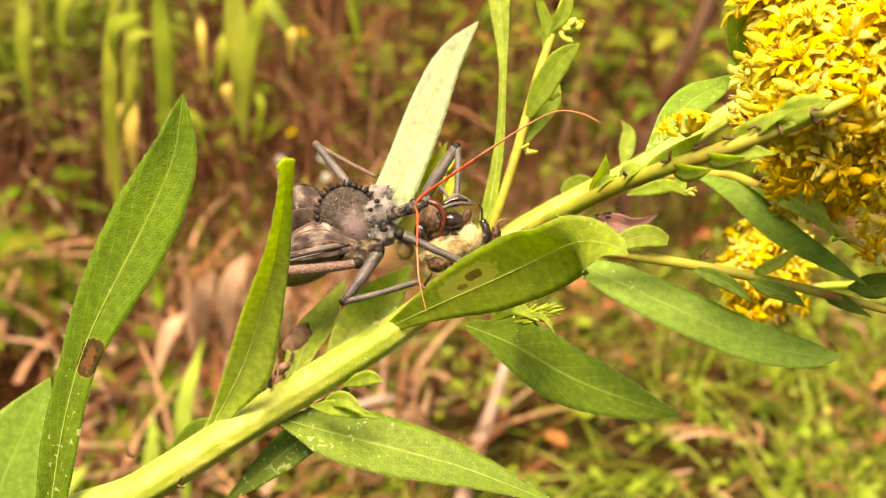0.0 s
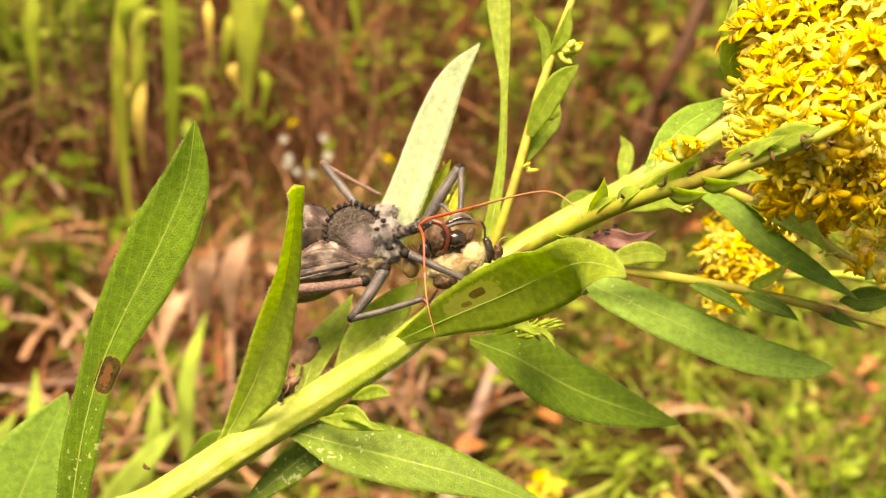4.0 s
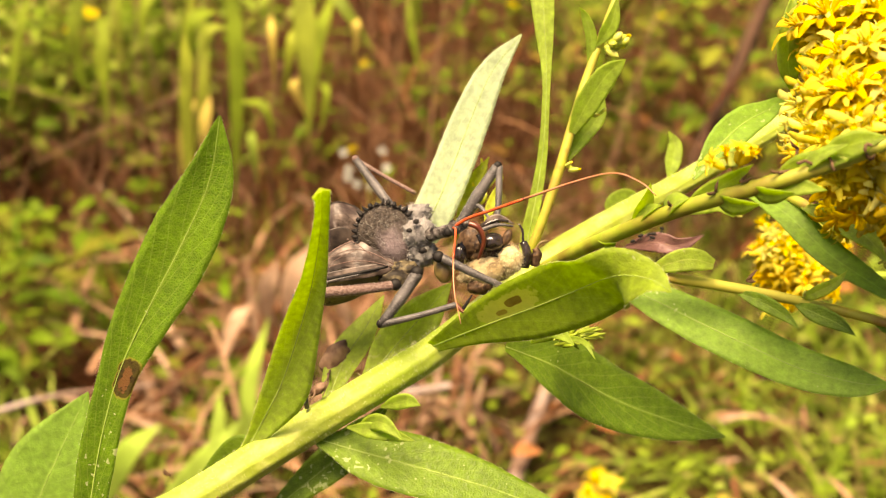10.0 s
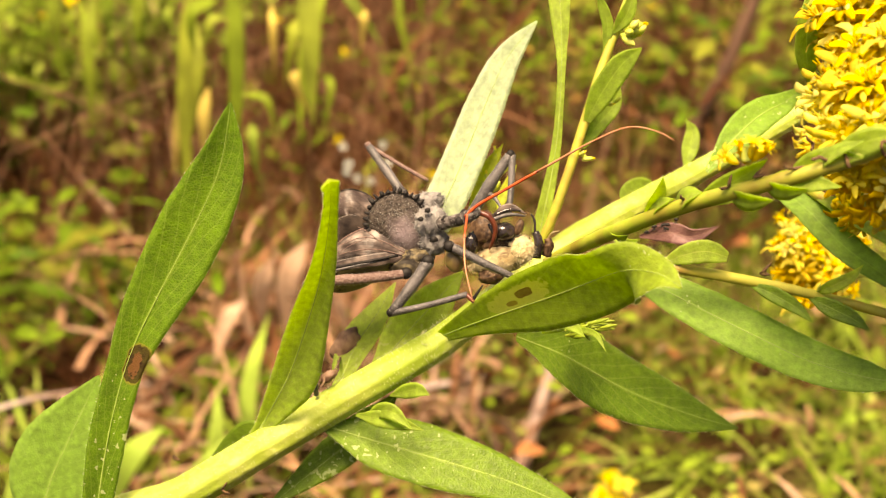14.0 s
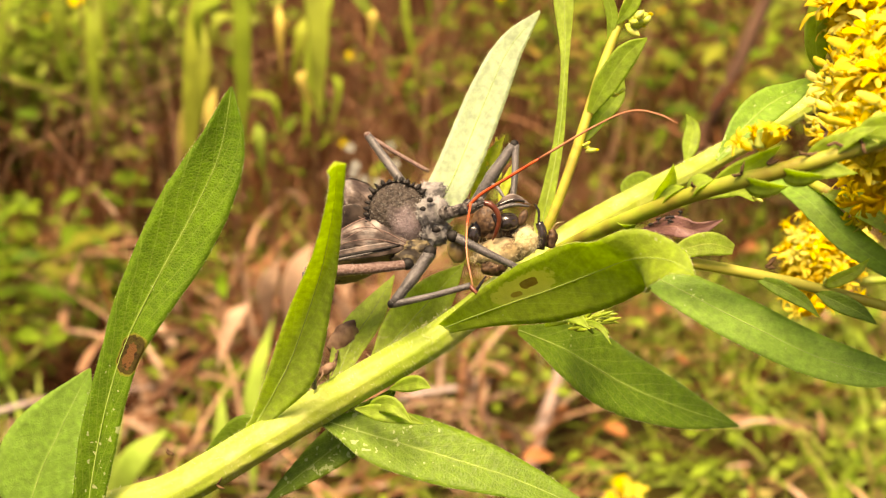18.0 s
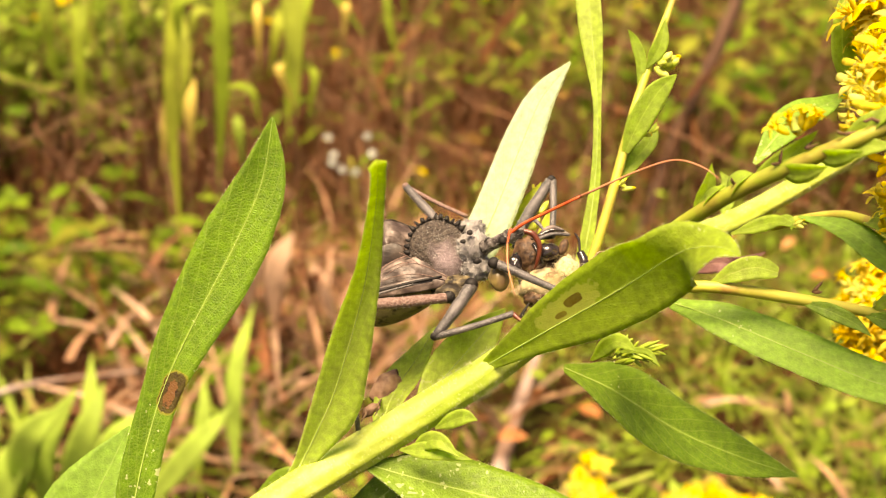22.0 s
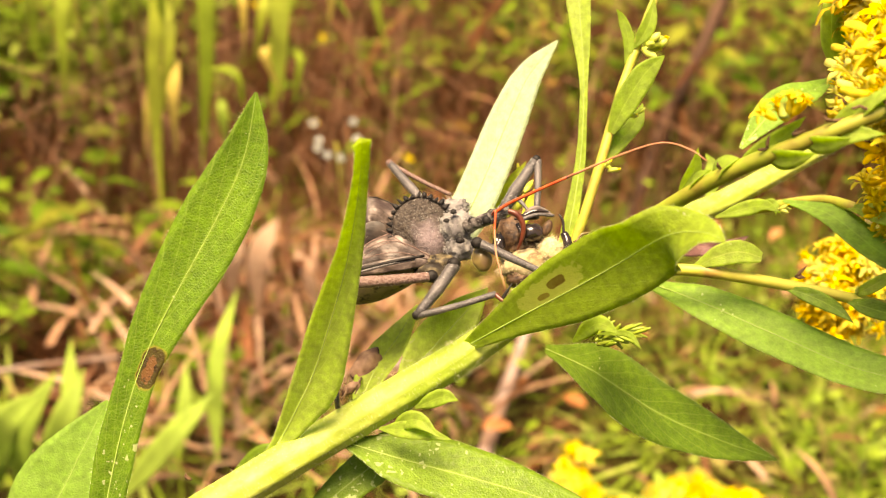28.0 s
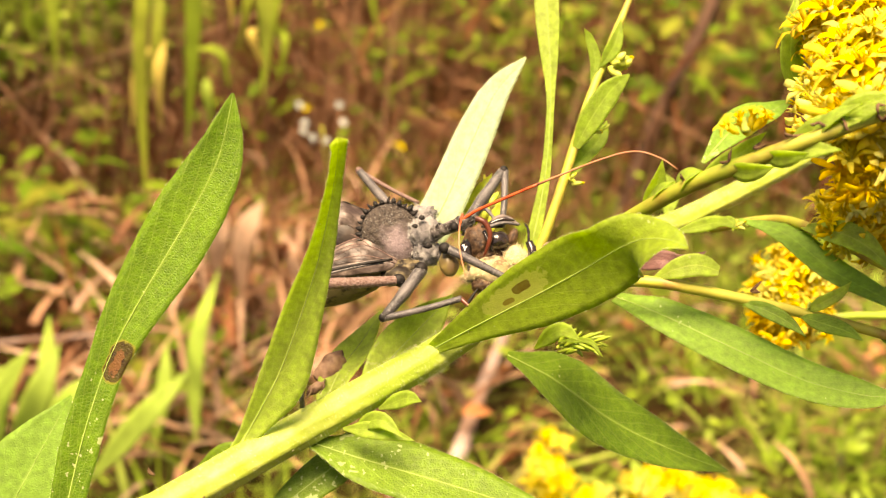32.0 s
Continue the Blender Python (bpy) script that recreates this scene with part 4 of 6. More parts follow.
def make_leaves():
    P = plant
    # the tall one in front, with a chewed brown spot
    a = leaf("leaf", P, [(-57.7, 0.0, -52.6), (-55.5, -3.0, -40.0), (-52.8, -5.0, -27.0), (-48.4, -7.0, -14.2), (-40.4, -10.0, 0.1), (-34.2, -13.0, 12.2), (-32.0, -16.0, 22.0)], 9.6, LEAF_BITTEN, "tall green leaf with a brown dead patch", fringe=True, fold=0.22, wave=0.05, seed=1,
             profile=[0.35, 0.42, 0.52, 0.6, 0.58, 0.6, 0.86, 1.08, 1.1, 0.88, 0.5, 0.04], face=(0.15, -1, 0.3))
    leaf("leaf", P, [(-31.4, 2.0, -31.6), (-28.9, 0.5, -27.6), (-25.9, -3.0, -22.5), (-23.5, -6.0, -17.8), (-20.5, -12.0, -10.3), (-17.9, -19.0, -3.3), (-16.2, -27.0, 3.3), (-15.3, -33.0, 7.4), (-15.2, -36.5, 9.2)], 6.2, LEAF_LIT, "upright bright green leaf with a curled tip", rib_r=0.1, fringe=True, fold=0.42, wave=0.16, seed=2,
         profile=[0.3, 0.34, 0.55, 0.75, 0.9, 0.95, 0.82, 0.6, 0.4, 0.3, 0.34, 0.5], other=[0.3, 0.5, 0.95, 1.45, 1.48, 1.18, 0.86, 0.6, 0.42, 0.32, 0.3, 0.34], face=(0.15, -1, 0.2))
    leaf("leaf", P, [(-1.4, 4.0, 3.6), (-0.2, 4.0, 6.9), (1.7, 5.0, 11.0), (4.6, 7.0, 18.0), (7.4, 8.5, 25.0), (11.0, 9.7, 32.8), (16.2, 10.4, 39.3)], 6.7, LEAF_PALE, "pale leaf showing its bright underside", fringe=True, fold=0.05, wave=0.04, seed=3, rib_r=0.07, face=(0.2, -1, 0.2),
         profile=[0.7, 0.9, 1.0, 1.0, 1.0, 1.0, 0.95, 0.8, 0.52, 0.04])
    d = leaf("leaf", P, [(-0.8, 2.0, -14.6), (6.8, -6.0, -11.1), (14.2, -15.0, -8.0), (21.6, -24.0, -4.6), (25.5, -31.0, -2.9), (29.2, -36.0, -3.4), (31.4, -38.5, -5.1)], 11.0, LEAF_MINED, "broad leaf with a brown blotch, reaching forward", rib_r=0.1, fringe=True, fold=0.1, wave=0.06, seed=4, face=(0.3, -1, 0.0),
             profile=[0.14, 0.45, 0.78, 1.0, 1.06, 0.96, 0.74, 0.5, 0.28, 0.03], other=[0.14, 0.36, 0.62, 0.88, 1.0, 1.0, 0.88, 0.66, 0.36, 0.03])
    leaf("leaf", P, [(12.4, 5.0, -14.7), (20.9, 9.0, -18.3), (31.4, 15.0, -24.4), (43.2, 19.0, -29.3), (53.6, 22.0, -32.6)], 12.0, LEAF, "dark green leaf with white specks", fringe=True, fold=0.1, wave=0.06, seed=5, face=(-0.1, -1, 0.5))
    leaf("leaf", P, [(31.5, 10.0, -3.8), (37.5, 5.0, -7.1), (48.4, 2.0, -12.8), (60.3, 0.0, -18.5), (69.2, -2.0, -20.9), (74.3, -4.0, -21.3)], 7.6, LEAF_SAGE, "greyish green drooping leaf with pale specks", fringe=True, fold=0.1, wave=0.05, seed=6, face=(0, -1, 0.4),
         profile=[0.3, 0.55, 0.85, 1.0, 1.05, 1.0, 0.88, 0.7, 0.4, 0.04])
    leaf("leaf", P, [(-20.1, 3.0, -29.2), (-11.6, 3.0, -31.8), (-0.4, 2.0, -34.9), (12.6, 1.0, -38.9), (27.4, 0.0, -45.2)], 10.5, LEAF, "green leaf under the stem", fringe=True, fold=0.1, wave=0.05, seed=7, face=(0.0, -1.0, 0.6))
    leaf("leaf", P, [(-8.1, 8.0, -24.9), (-13.9, 9.0, -31.3), (-21.7, 9.0, -37.6), (-30.3, 9.0, -44.4)], 6.5, LEAF, "green leaf behind the stem", fold=0.1, seed=8, face=(0, -1, 0.3))
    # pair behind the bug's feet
    leaf("leaf", P, [(-18.5, 6.0, -25.8), (-15.5, 11.0, -17.5), (-11.8, 14.0, -11.8), (-8.4, 16.0, -5.9)], 6.5, LEAF_LIT, "green leaf behind the stem", fold=0.15, seed=9, face=(-0.5, -1, 0.2))
    leaf("leaf", P, [(-12.3, 6.0, -21.6), (-6.2, 9.0, -14.4), (-0.9, 10.0, -8.6), (3.5, 11.0, -3.8)], 8.0, LEAF_LIT, "green leaf behind the bug", fold=0.12, seed=10, face=(0.3, -1, 0.2))
    leaf("leaf", P, [(-28.0, 6.0, -33.2), (-32.3, 9.0, -31.8), (-36.0, 11.0, -33.6), (-40.6, 12.0, -36.7)], 5.0, LEAF, "short green leaf behind the stem", fold=0.1, seed=11)
    leaf("leaf", P, [(-73.0, 18.0, -52.3), (-69.3, 16.0, -40.9), (-64.7, 14.0, -31.6), (-59.7, 12.0, -22.0)], 16, LEAF_MATTE, "broad pale green leaf", fold=0.08, seed=12, face=(0, -1, 0.2))
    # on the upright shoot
    leaf("leaf", P, [(16.6, 11.0, 0.1), (17.0, 11.0, 4.2), (17.9, 10.0, 8.8), (19.4, 9.0, 17.5), (20.1, 8.0, 28.0), (20.2, 8.0, 34.7), (19.9, 8.0, 42.4), (19.6, 8.0, 50.0)], 4.2, LEAF_LIT, "narrow upright leaf", fold=0.3, seed=13, face=(-0.3, -1, 0), profile=[0.55, 0.6, 0.58, 0.5, 0.4, 0.3, 0.28, 0.42, 0.72, 0.95, 1.0], rib_r=0.1)
    leaf("leaf", P, [(24.2, 6.0, 21.5), (26.5, 4.0, 26.0), (29.5, 2.0, 30.4), (32.5, 0.0, 32.9)], 4.0, LEAF_LIGHT, "small leaf on the shoot", fold=0.15, seed=14, rib=False, profile=[0.3, 0.7, 1, 1, 0.95, 0.6, 0.05])
    leaf("leaf", P, [(23.7, 8.0, 17.2), (26.2, 9.0, 20.9), (29.2, 10.0, 24.4), (30.5, 10.0, 27.8)], 2.6, LEAF_LIGHT, "small leaf on the shoot", fold=0.15, seed=15, rib=False, profile=[0.3, 0.7, 1, 1, 0.95, 0.6, 0.05])
    leaf("leaf", P, [(27.2, 7.0, 33.1), (27.8, 6.0, 37.2), (26.7, 5.0, 40.9), (25.6, 4.0, 42.5)], 1.8, LEAF_LIGHT, "small leaf on the shoot", fold=0.2, seed=16, rib=False)
    leaf("leaf", P, [(28.7, 6.0, 36.3), (30.9, 4.0, 39.7), (31.9, 3.0, 44.2)], 2.4, LEAF_LIGHT, "small leaf on the shoot", fold=0.2, seed=17, rib=False)
    # along the main stem
    leaf("leaf", P, [(38.2, -23.0, 11.2), (42.7, -21.0, 16.2), (47.2, -18.0, 19.9), (51.8, -15.0, 22.3), (56.3, -12.0, 25.3)], 5.0, LEAF_SAGE, "green leaf below the flower head", fold=0.2, seed=18, rib_r=0.08, face=(0.1, -1, 0.5))
    leaf("leaf", P, [(45.5, 30.0, 15.1), (46.8, 32.0, 18.8), (47.5, 33.0, 22.3), (46.3, 33.0, 24.8)], 3.0, LEAF_LIGHT, "small upright leaf on the stem", fold=0.15, seed=19, rib=False)
    leaf("leaf", P, [(40.5, 27.0, 10.8), (36.6, 25.0, 11.2), (33.6, 23.0, 10.0), (32.7, 22.0, 8.4)], 4.0, LEAF_LIGHT, "small rounded leaf on the stem", fold=0.1, seed=20, rib=False)
    leaf("leaf", P, [(55.9, -14.0, 25.0), (54.7, -16.0, 29.5), (54.4, -18.0, 34.5), (55.6, -18.0, 41.0)], 3.6, LEAF_LIGHT, "leaf beside the flower head", fold=0.3, seed=21, rib=False)
    leaf("leaf", P, [(69.9, 4.0, 29.0), (73.5, 2.0, 34.5), (76.4, 0.0, 38.0), (78.3, 0.0, 41.9)], 6.0, LEAF_LIGHT, "leaf behind the flower head", fold=0.15, seed=22)
    leaf("leaf", P, [(29.5, -20.0, 4.4), (31.0, -24.0, 7.4), (31.2, -27.0, 10.2)], 2.0, LEAF_LIT, "small bract on the branch", fold=0.2, seed=23, rib=False)
    for k, (q0, q1, q2, w) in enumerate((((36.0, -27.0, 7.2), (40.5, -32.0, 9.6), (43.5, -36.0, 12.0), 2.6), ((43.0, -34.0, 8.4), (47.0, -38.0, 8.9), (51.5, -42.0, 8.0), 3.2), ((46.0, -36.0, 9.4), (50.0, -40.0, 11.6), (54.0, -43.0, 11.8), 3.4), ((42.0, 10.0, 7.8), (48.2, 6.0, 8.8), (50.0, 0.0, 6.6), 2.4), ((50.5, -40.0, 11.0), (54.5, -43.0, 13.8), (58.5, -45.0, 14.6), 3.6))):
        leaf("bract", P, [q0, q1, q2], w, LEAF_LIGHT, "small bright bract", fold=0.2, seed=30 + k, rib=False, n=18, m=3)
    leaf("leaf", P, [(56.0, 18.0, 12.4), (60.8, 8.0, 7.7), (66.6, 2.0, 0.2), (72.1, -4.0, -5.1), (77.5, -8.0, -9.6)], 5.2, LEAF_SAGE, "green leaf hanging from the side branch", fold=0.15, seed=24, rib=False, face=(0, -1, 0.3))
    leaf("leaf", P, [(63.2, 6.0, 8.5), (67.2, 0.0, 6.3), (70.5, -4.0, 3.0), (73.2, -6.0, -1.3)], 4.6, LEAF_LIT, "small leaf on the side branch", fold=0.15, seed=25, rib=False)
    # on the low branch
    leaf("leaf", P, [(35.7, 0.0, -2.5), (39.0, -2.0, -1.0), (42.4, -3.0, -0.4), (45.9, -3.0, -1.3)], 3.6, LEAF_LIT, "small leaf on the low branch", fold=0.1, seed=26, rib=False, profile=[0.2, 0.5, 0.85, 1, 1, 0.85, 0.4])
    leaf("leaf", P, [(49.8, 0.0, -5.6), (53.6, -2.0, -7.4), (57.0, -3.0, -9.5), (59.4, -4.0, -11.9)], 2.4, LEAF, "small leaf on the low branch", fold=0.2, seed=27, rib=False)
    leaf("leaf", P, [(59.7, 0.0, -7.8), (62.5, -3.0, -9.5), (65.1, -6.0, -11.1), (67.1, -8.0, -12.9)], 2.8, LEAF, "small leaf on the low branch", fold=0.2, seed=28, rib=False)
    leaf("leaf", P, [(60.7, 0.0, -7.3), (62.8, -2.0, -6.1), (65.7, -3.0, -4.5), (67.8, -3.0, -2.5)], 2.0, LEAF_LIT, "small curled leaf on the low branch", fold=0.3, seed=29, rib=False)
    leaf("leaf", P, [(72.8, 0.0, -10.7), (75.4, -2.0, -12.2), (79.8, -4.0, -14.9)], 2.2, LEAF, "small leaf on the low branch", fold=0.2, seed=41, rib=False)
    leaf("leaf", P, [(77.3, 0.0, -9.8), (82.4, -2.0, -9.5), (87.4, -4.0, -8.3)], 4.2, LEAF, "small leaf on the low branch", fold=0.2, seed=42, rib=False)
    leaf("leaf", P, [(34.4, 14.0, 2.2), (38.8, 10.0, 2.8), (42.4, 8.0, 2.1), (46.5, 6.0, 3.8)], 3.4, LEAF_PURPLE, "withered purple-brown leaf", fold=0.3, wave=0.3, seed=43, rib=False)


make_ground()
make_meadow()
make_stem()
make_leaves()


# ---- flowers of the goldenrod ----
def floret_mesh(name, open_rays, seed):
    """A goldenrod flower: a narrow cup of bracts with rays and a tuft; its foot is the origin, it points along z. Metres."""
    rnd = random.Random(seed)
    parts = []
    cup = [(0, 0, 0), (0, 0, 1.0), (0, 0, 2.4), (0, 0, 3.2)]
    parts.append(tube(cup, [0.25, 0.75, 0.85, 0.55], n=6, sides=7))
    for k in range(open_rays):
        a = 2 * math.pi * k / max(1, open_rays) + rnd.uniform(-0.2, 0.2)
        out = rnd.uniform(0.7, 1.25)
        ln = rnd.uniform(2.0, 3.2)
        d = Vector((math.cos(a), math.sin(a), 0))
        p0 = d * 0.4 + Vector((0, 0, 2.9))
        pts = [p0, p0 + d * out * ln * 0.5 + Vector((0, 0, ln * 0.5)), p0 + d * out * ln + Vector((0, 0, ln * 0.6 - out * 0.5))]
        v, f, uv, mid = blade(pts, 0.95, face=(d * -0.5 + Vector((0, 0, 1.0))), n=4, m=1, tooth=0, thick=0.06, profile=[0.5, 1, 1, 0.4])
        parts.append((v, f))
    for k in range(9 if open_rays else 2):
        a = rnd.uniform(0, 6.28)
        d = Vector((math.cos(a), math.sin(a), 0))
        parts.append(tube([(0, 0, 3.0), d * 0.35 + Vector((0, 0, 4.0)), d * 0.8 + Vector((0, 0, rnd.uniform(4.3, 5.2)))], [0.22, 0.16, 0.06], n=3, sides=4))
    v, f = join(parts)
    me = bpy.data.meshes.new(name)
    me.from_pydata([tuple(q) for q in v], [], f)
    me.polygons.foreach_set("use_smooth", [True] * len(me.polygons))
    me.materials.append(PETAL)
    return me


FLORETS = [floret_mesh("floret", 9, 1), floret_mesh("floret", 8, 2), floret_mesh("floret", 0, 3), floret_mesh("floret", 5, 4)]


def flower_head(parent, blobs, seed, scale=1.0, kinds=(0, 1, 2, 3), label="", up=(-0.3, -0.7, 0.9), fill=0.0):
    """Crowds of florets on the skins of egg shapes; blobs: centre, radii in mm, count."""
    rnd = random.Random(seed)
    head = link("flower_head", *tube([blobs[0][0], blobs[-1][0]] if len(blobs) > 1 else [blobs[0][0], Vector(blobs[0][0]) + Vector((0, 0, 2))], [0.7, 0.7], sides=6), STEM, parent, label)
    for c, r, count in blobs:
        for _ in range(count):
            d = Vector((rnd.gauss(0, 1), rnd.gauss(0, 1) - 0.55, rnd.gauss(0, 1))).normalized()
            s = rnd.uniform(0.5, 0.95)
            p = Vector(c) + Vector((d.x * r[0], d.y * r[1], d.z * r[2])) * s
            w = (d * 0.9 + Vector(up) * 0.9 + Vector((rnd.gauss(0, 0.3), rnd.gauss(0, 0.3), rnd.gauss(0, 0.3)))).normalized()
            ob = new("floret", FLORETS[rnd.choice(kinds)])
            ob.parent = head
            q = w.to_track_quat('Z', 'Y')
            ob.matrix_local = Matrix.LocRotScale(p * MM, q, [scale * rnd.uniform(0.75, 1.15)] * 3)
    if fill:
        verts, faces = [], []
        for c, r, count in blobs:
            for _ in range(int(count * fill)):
                d = Vector((rnd.gauss(0, 1), rnd.gauss(0, 1), rnd.gauss(0, 1))).normalized() * rnd.uniform(0.1, 0.8)
                p = Vector(c) + Vector((d.x * r[0], d.y * r[1], d.z * r[2]))
                w = (d + Vector(up) * 0.9 + Vector((rnd.gauss(0, 0.4), rnd.gauss(0, 0.4), rnd.gauss(0, 0.4)))).normalized()
                me = FLORETS[rnd.choice(kinds)]
                m = Matrix.LocRotScale(p * MM, w.to_track_quat('Z', 'Y'), [scale * rnd.uniform(0.75, 1.15)] * 3)
                o = len(verts)
                verts += [m @ q.co for q in me.vertices]
                faces += [tuple(i + o for i in f.vertices) for f in me.polygons]
        tagged(link("floret_mass", verts, faces, PETAL, head), "inner yellow florets too crowded to count", kind="stuff")
    return head


def bud_cluster(parent, spot, way, count, size, seed, tips=True, slim=1.0, material=BUDM):
    """A tight bunch of green-yellow buds, each a part."""
    rnd = random.Random(seed)
    w = Vector(way).normalized()
    for k in range(count):
        d = (w + Vector((rnd.gauss(0, 0.45), rnd.gauss(0, 0.45), rnd.gauss(0, 0.45)))).normalized()
        p = Vector(spot) + Vector((rnd.gauss(0, 0.3), rnd.gauss(0, 0.3), rnd.gauss(0, 0.3))) * size
        e = p + d * size * rnd.uniform(0.9, 1.4)
        bud = link("bud", *tube([p, p.lerp(e, 0.35), p.lerp(e, 0.7), e], [size * 0.12 * slim, size * 0.24 * slim, size * 0.22 * slim, size * 0.05], n=7, sides=8), material, parent)
        if tips and k % 2 == 0:
            link("bud_tip", *tube([p.lerp(e, 0.85), e + d * size * 0.18], [size * 0.12, size * 0.08], n=3, sides=6), PETAL, bud)


def make_flowers():
    flower_head(plant, [((62.6, -22.0, 30.5), (5.5, 6, 5.5), 34), ((68.5, -24.0, 31.5), (6, 6, 6), 30), ((64.5, -26.0, 24.5), (7, 7, 6), 44), ((70.0, -30.0, 23.0), (7, 7, 7), 40), ((63.0, -31.0, 18.0), (6.5, 6, 5), 36), ((77.0, -30.0, 29.0), (8, 8, 8), 26)], 1, 1.3, kinds=(0, 1, 1, 3), label="crowded yellow flower head", fill=0.8)
    flower_head(plant, [((58.5, -27.0, 21.0), (3.2, 4, 4.5), 26), ((57.4, -31.0, 16.4), (3.4, 4, 3.2), 26), ((60.5, -35.0, 14.6), (5, 4, 3), 26), ((67.0, -36.0, 15.4), (6, 5, 3.5), 20)], 11, 1.15, kinds=(2, 2, 2, 3), label="fat yellow buds pointing down the branch", up=(-1.5, -0.5, -0.15), fill=0.5)
    flower_head(plant, [((60.0, -28.0, 8.6), (4.0, 4, 2.8), 20), ((65.5, -29.0, 8.0), (5, 4.5, 3.4), 30), ((73.5, -28.0, 8.0), (6, 5, 4), 22)], 12, 1.05, up=(0.1, -0.5, 0.1), label="yellow flower head under the branch", fill=0.4)
    flower_head(plant, [((69.6, 4.0, 9.1), (6, 5, 6), 26), ((77.5, 6.0, 11.2), (7, 7, 7), 40), ((79.3, 6.0, 6.0), (7, 6, 5), 18), ((88.5, 8.0, 8.2), (9, 8, 9), 36), ((96.9, 8.0, 11.1), (8, 8, 8), 14)], 2, 0.85, up=(0.2, -0.4, 0.3), label="yellow flower head on a drooping branch", fill=0.5)
    flower_head(plant, [((66.0, -34.0, 12.0), (6, 4, 2.0), 9)], 4, 0.9, label="yellow flowers under the branch", up=(0.6, -0.2, -0.2))
    flower_head(plant, [((40.4, -37.0, 11.6), (1.8, 1.0, 0.7), 7)], 3, 0.62, kinds=(0, 2, 3), label="small opening flowers")
    flower_head(plant, [((80.3, -6.0, -6.3), (3.0, 2, 2.6), 7)], 5, 0.8, kinds=(2, 3), label="opening flowers on the side branch")
    bud_cluster(plant, (31.0, 5.0, 36.2), (1, -0.3, 0.15), 9, 2.3, 1, slim=1.25)
    bud_cluster(plant, (23.4, 6.0, 15.7), (1, -0.2, 0.1), 4, 1.6, 2)
    bud_cluster(plant, (27.4, 6.0, 24.4), (1, 0, 0.8), 4, 1.4, 3)
    bud_cluster(plant, (7.7, 13.0, 9.5), (0.5, 0, 1), 6, 2.6, 4)
    bud_cluster(plant, (9.3, 13.0, 12.9), (0.5, 0, 1), 6, 2.4, 5)
    bud_cluster(plant, (21.0, 2.0, -13.0), (1, -0.3, 0.2), 16, 3.0, 6, False, 0.55, BUD_GREEN)
    bud_cluster(plant, (24.5, 1.0, -12.7), (1, -0.2, 0.3), 14, 2.6, 7, False, 0.5, BUD_GREEN)
    bud_cluster(plant, (60.8, -1.0, -6.8), (0.5, -0.3, 0.8), 4, 0.9, 8)
    bud_cluster(plant, (37.4, -1.0, -1.3), (0.2, -0.3, 0.5), 2, 0.6, 9)
    bud_cluster(plant, (73.3, -5.0, -1.4), (0.5, -0.3, 0.3), 4, 1.2, 10)
    bud_cluster(plant, (50.6, 2.0, 7.3), (1, -0.3, -0.3), 4, 1.6, 11)
    for k, (q0, q1, q2, w) in enumerate((((16.4, 2.0, -13.9), (19.6, -4.0, -11.7), (22.3, -8.0, -13.8), 2.6), ((20.0, 0.0, -12.9), (24.0, -5.0, -13.4), (25.6, -8.0, -16.1), 0.9), ((-8.7, 1.0, -24.1), (-4.5, -3.0, -22.7), (-2.2, -5.0, -23.3), 2.4), ((-12.5, 1.0, -27.3), (-8.6, -3.0, -26.1), (-5.0, -5.0, -28.8), 2.6), ((-14.3, 1.0, -27.3), (-8.6, -2.0, -27.8), (-3.1, -3.0, -29.2), 2.6), ((4.6, 12.0, 7.0), (7.6, 12.0, 13.4), (10.4, 12.0, 18.2), 2.6), ((1.6, 12.0, 6.6), (3.8, 13.0, 12.6), (7.4, 13.0, 18.8), 3.0), ((9.3, 10.0, 5.9), (10.8, 11.0, 10.3), (12.8, 11.0, 14.7), 1.6), ((27.6, 2.0, 2.0), (30.1, 0.0, 1.0), (31.7, -2.0, 1.5), 1.4), ((47.6, 8.0, 8.5), (50.7, 6.0, 9.2), (50.6, 4.0, 7.0), 1.6))):
        leaf("bract", plant, [q0, q1, q2], w, LEAF_YOUNG if k in (5, 6, 7) else LEAF_LIGHT, "small bright bract", fold=0.25, seed=60 + k, rib=False, n=16, m=3)
    rnd = random.Random(31)
    way = curve([(24.0, -7.0, 1.5), (28.2, -18.0, 3.6), (35.0, -28.0, 6.4), (43.0, -35.5, 8.6), (50.0, -40.0, 10.6)], 16)
    for k in (2, 5, 7, 10, 12, 15):
        p = way[k]
        t = (way[min(k + 1, 16)] - way[k - 1]).normalized()
        s = 1 if k % 2 else -1
        d = (t * 1.2 + Vector((0, -0.3, 0.55 * s))).normalized()
        ln = rnd.uniform(4.5, 8.0)
        leaf("bract", plant, [p, p + d * ln * 0.5 + Vector((0, -0.6, 0.3 * s)), p + d * ln + Vector((0.5, -0.6, -0.5 * s))], rnd.uniform(1.8, 3.2), LEAF_LIGHT, "small bright bract", fold=0.3, seed=90 + k, rib=False, n=12, m=2, face=(rnd.uniform(-0.3, 0.3), -1, 0.6 * s))
    # dry withered bits along the stems
    rnd = random.Random(8)
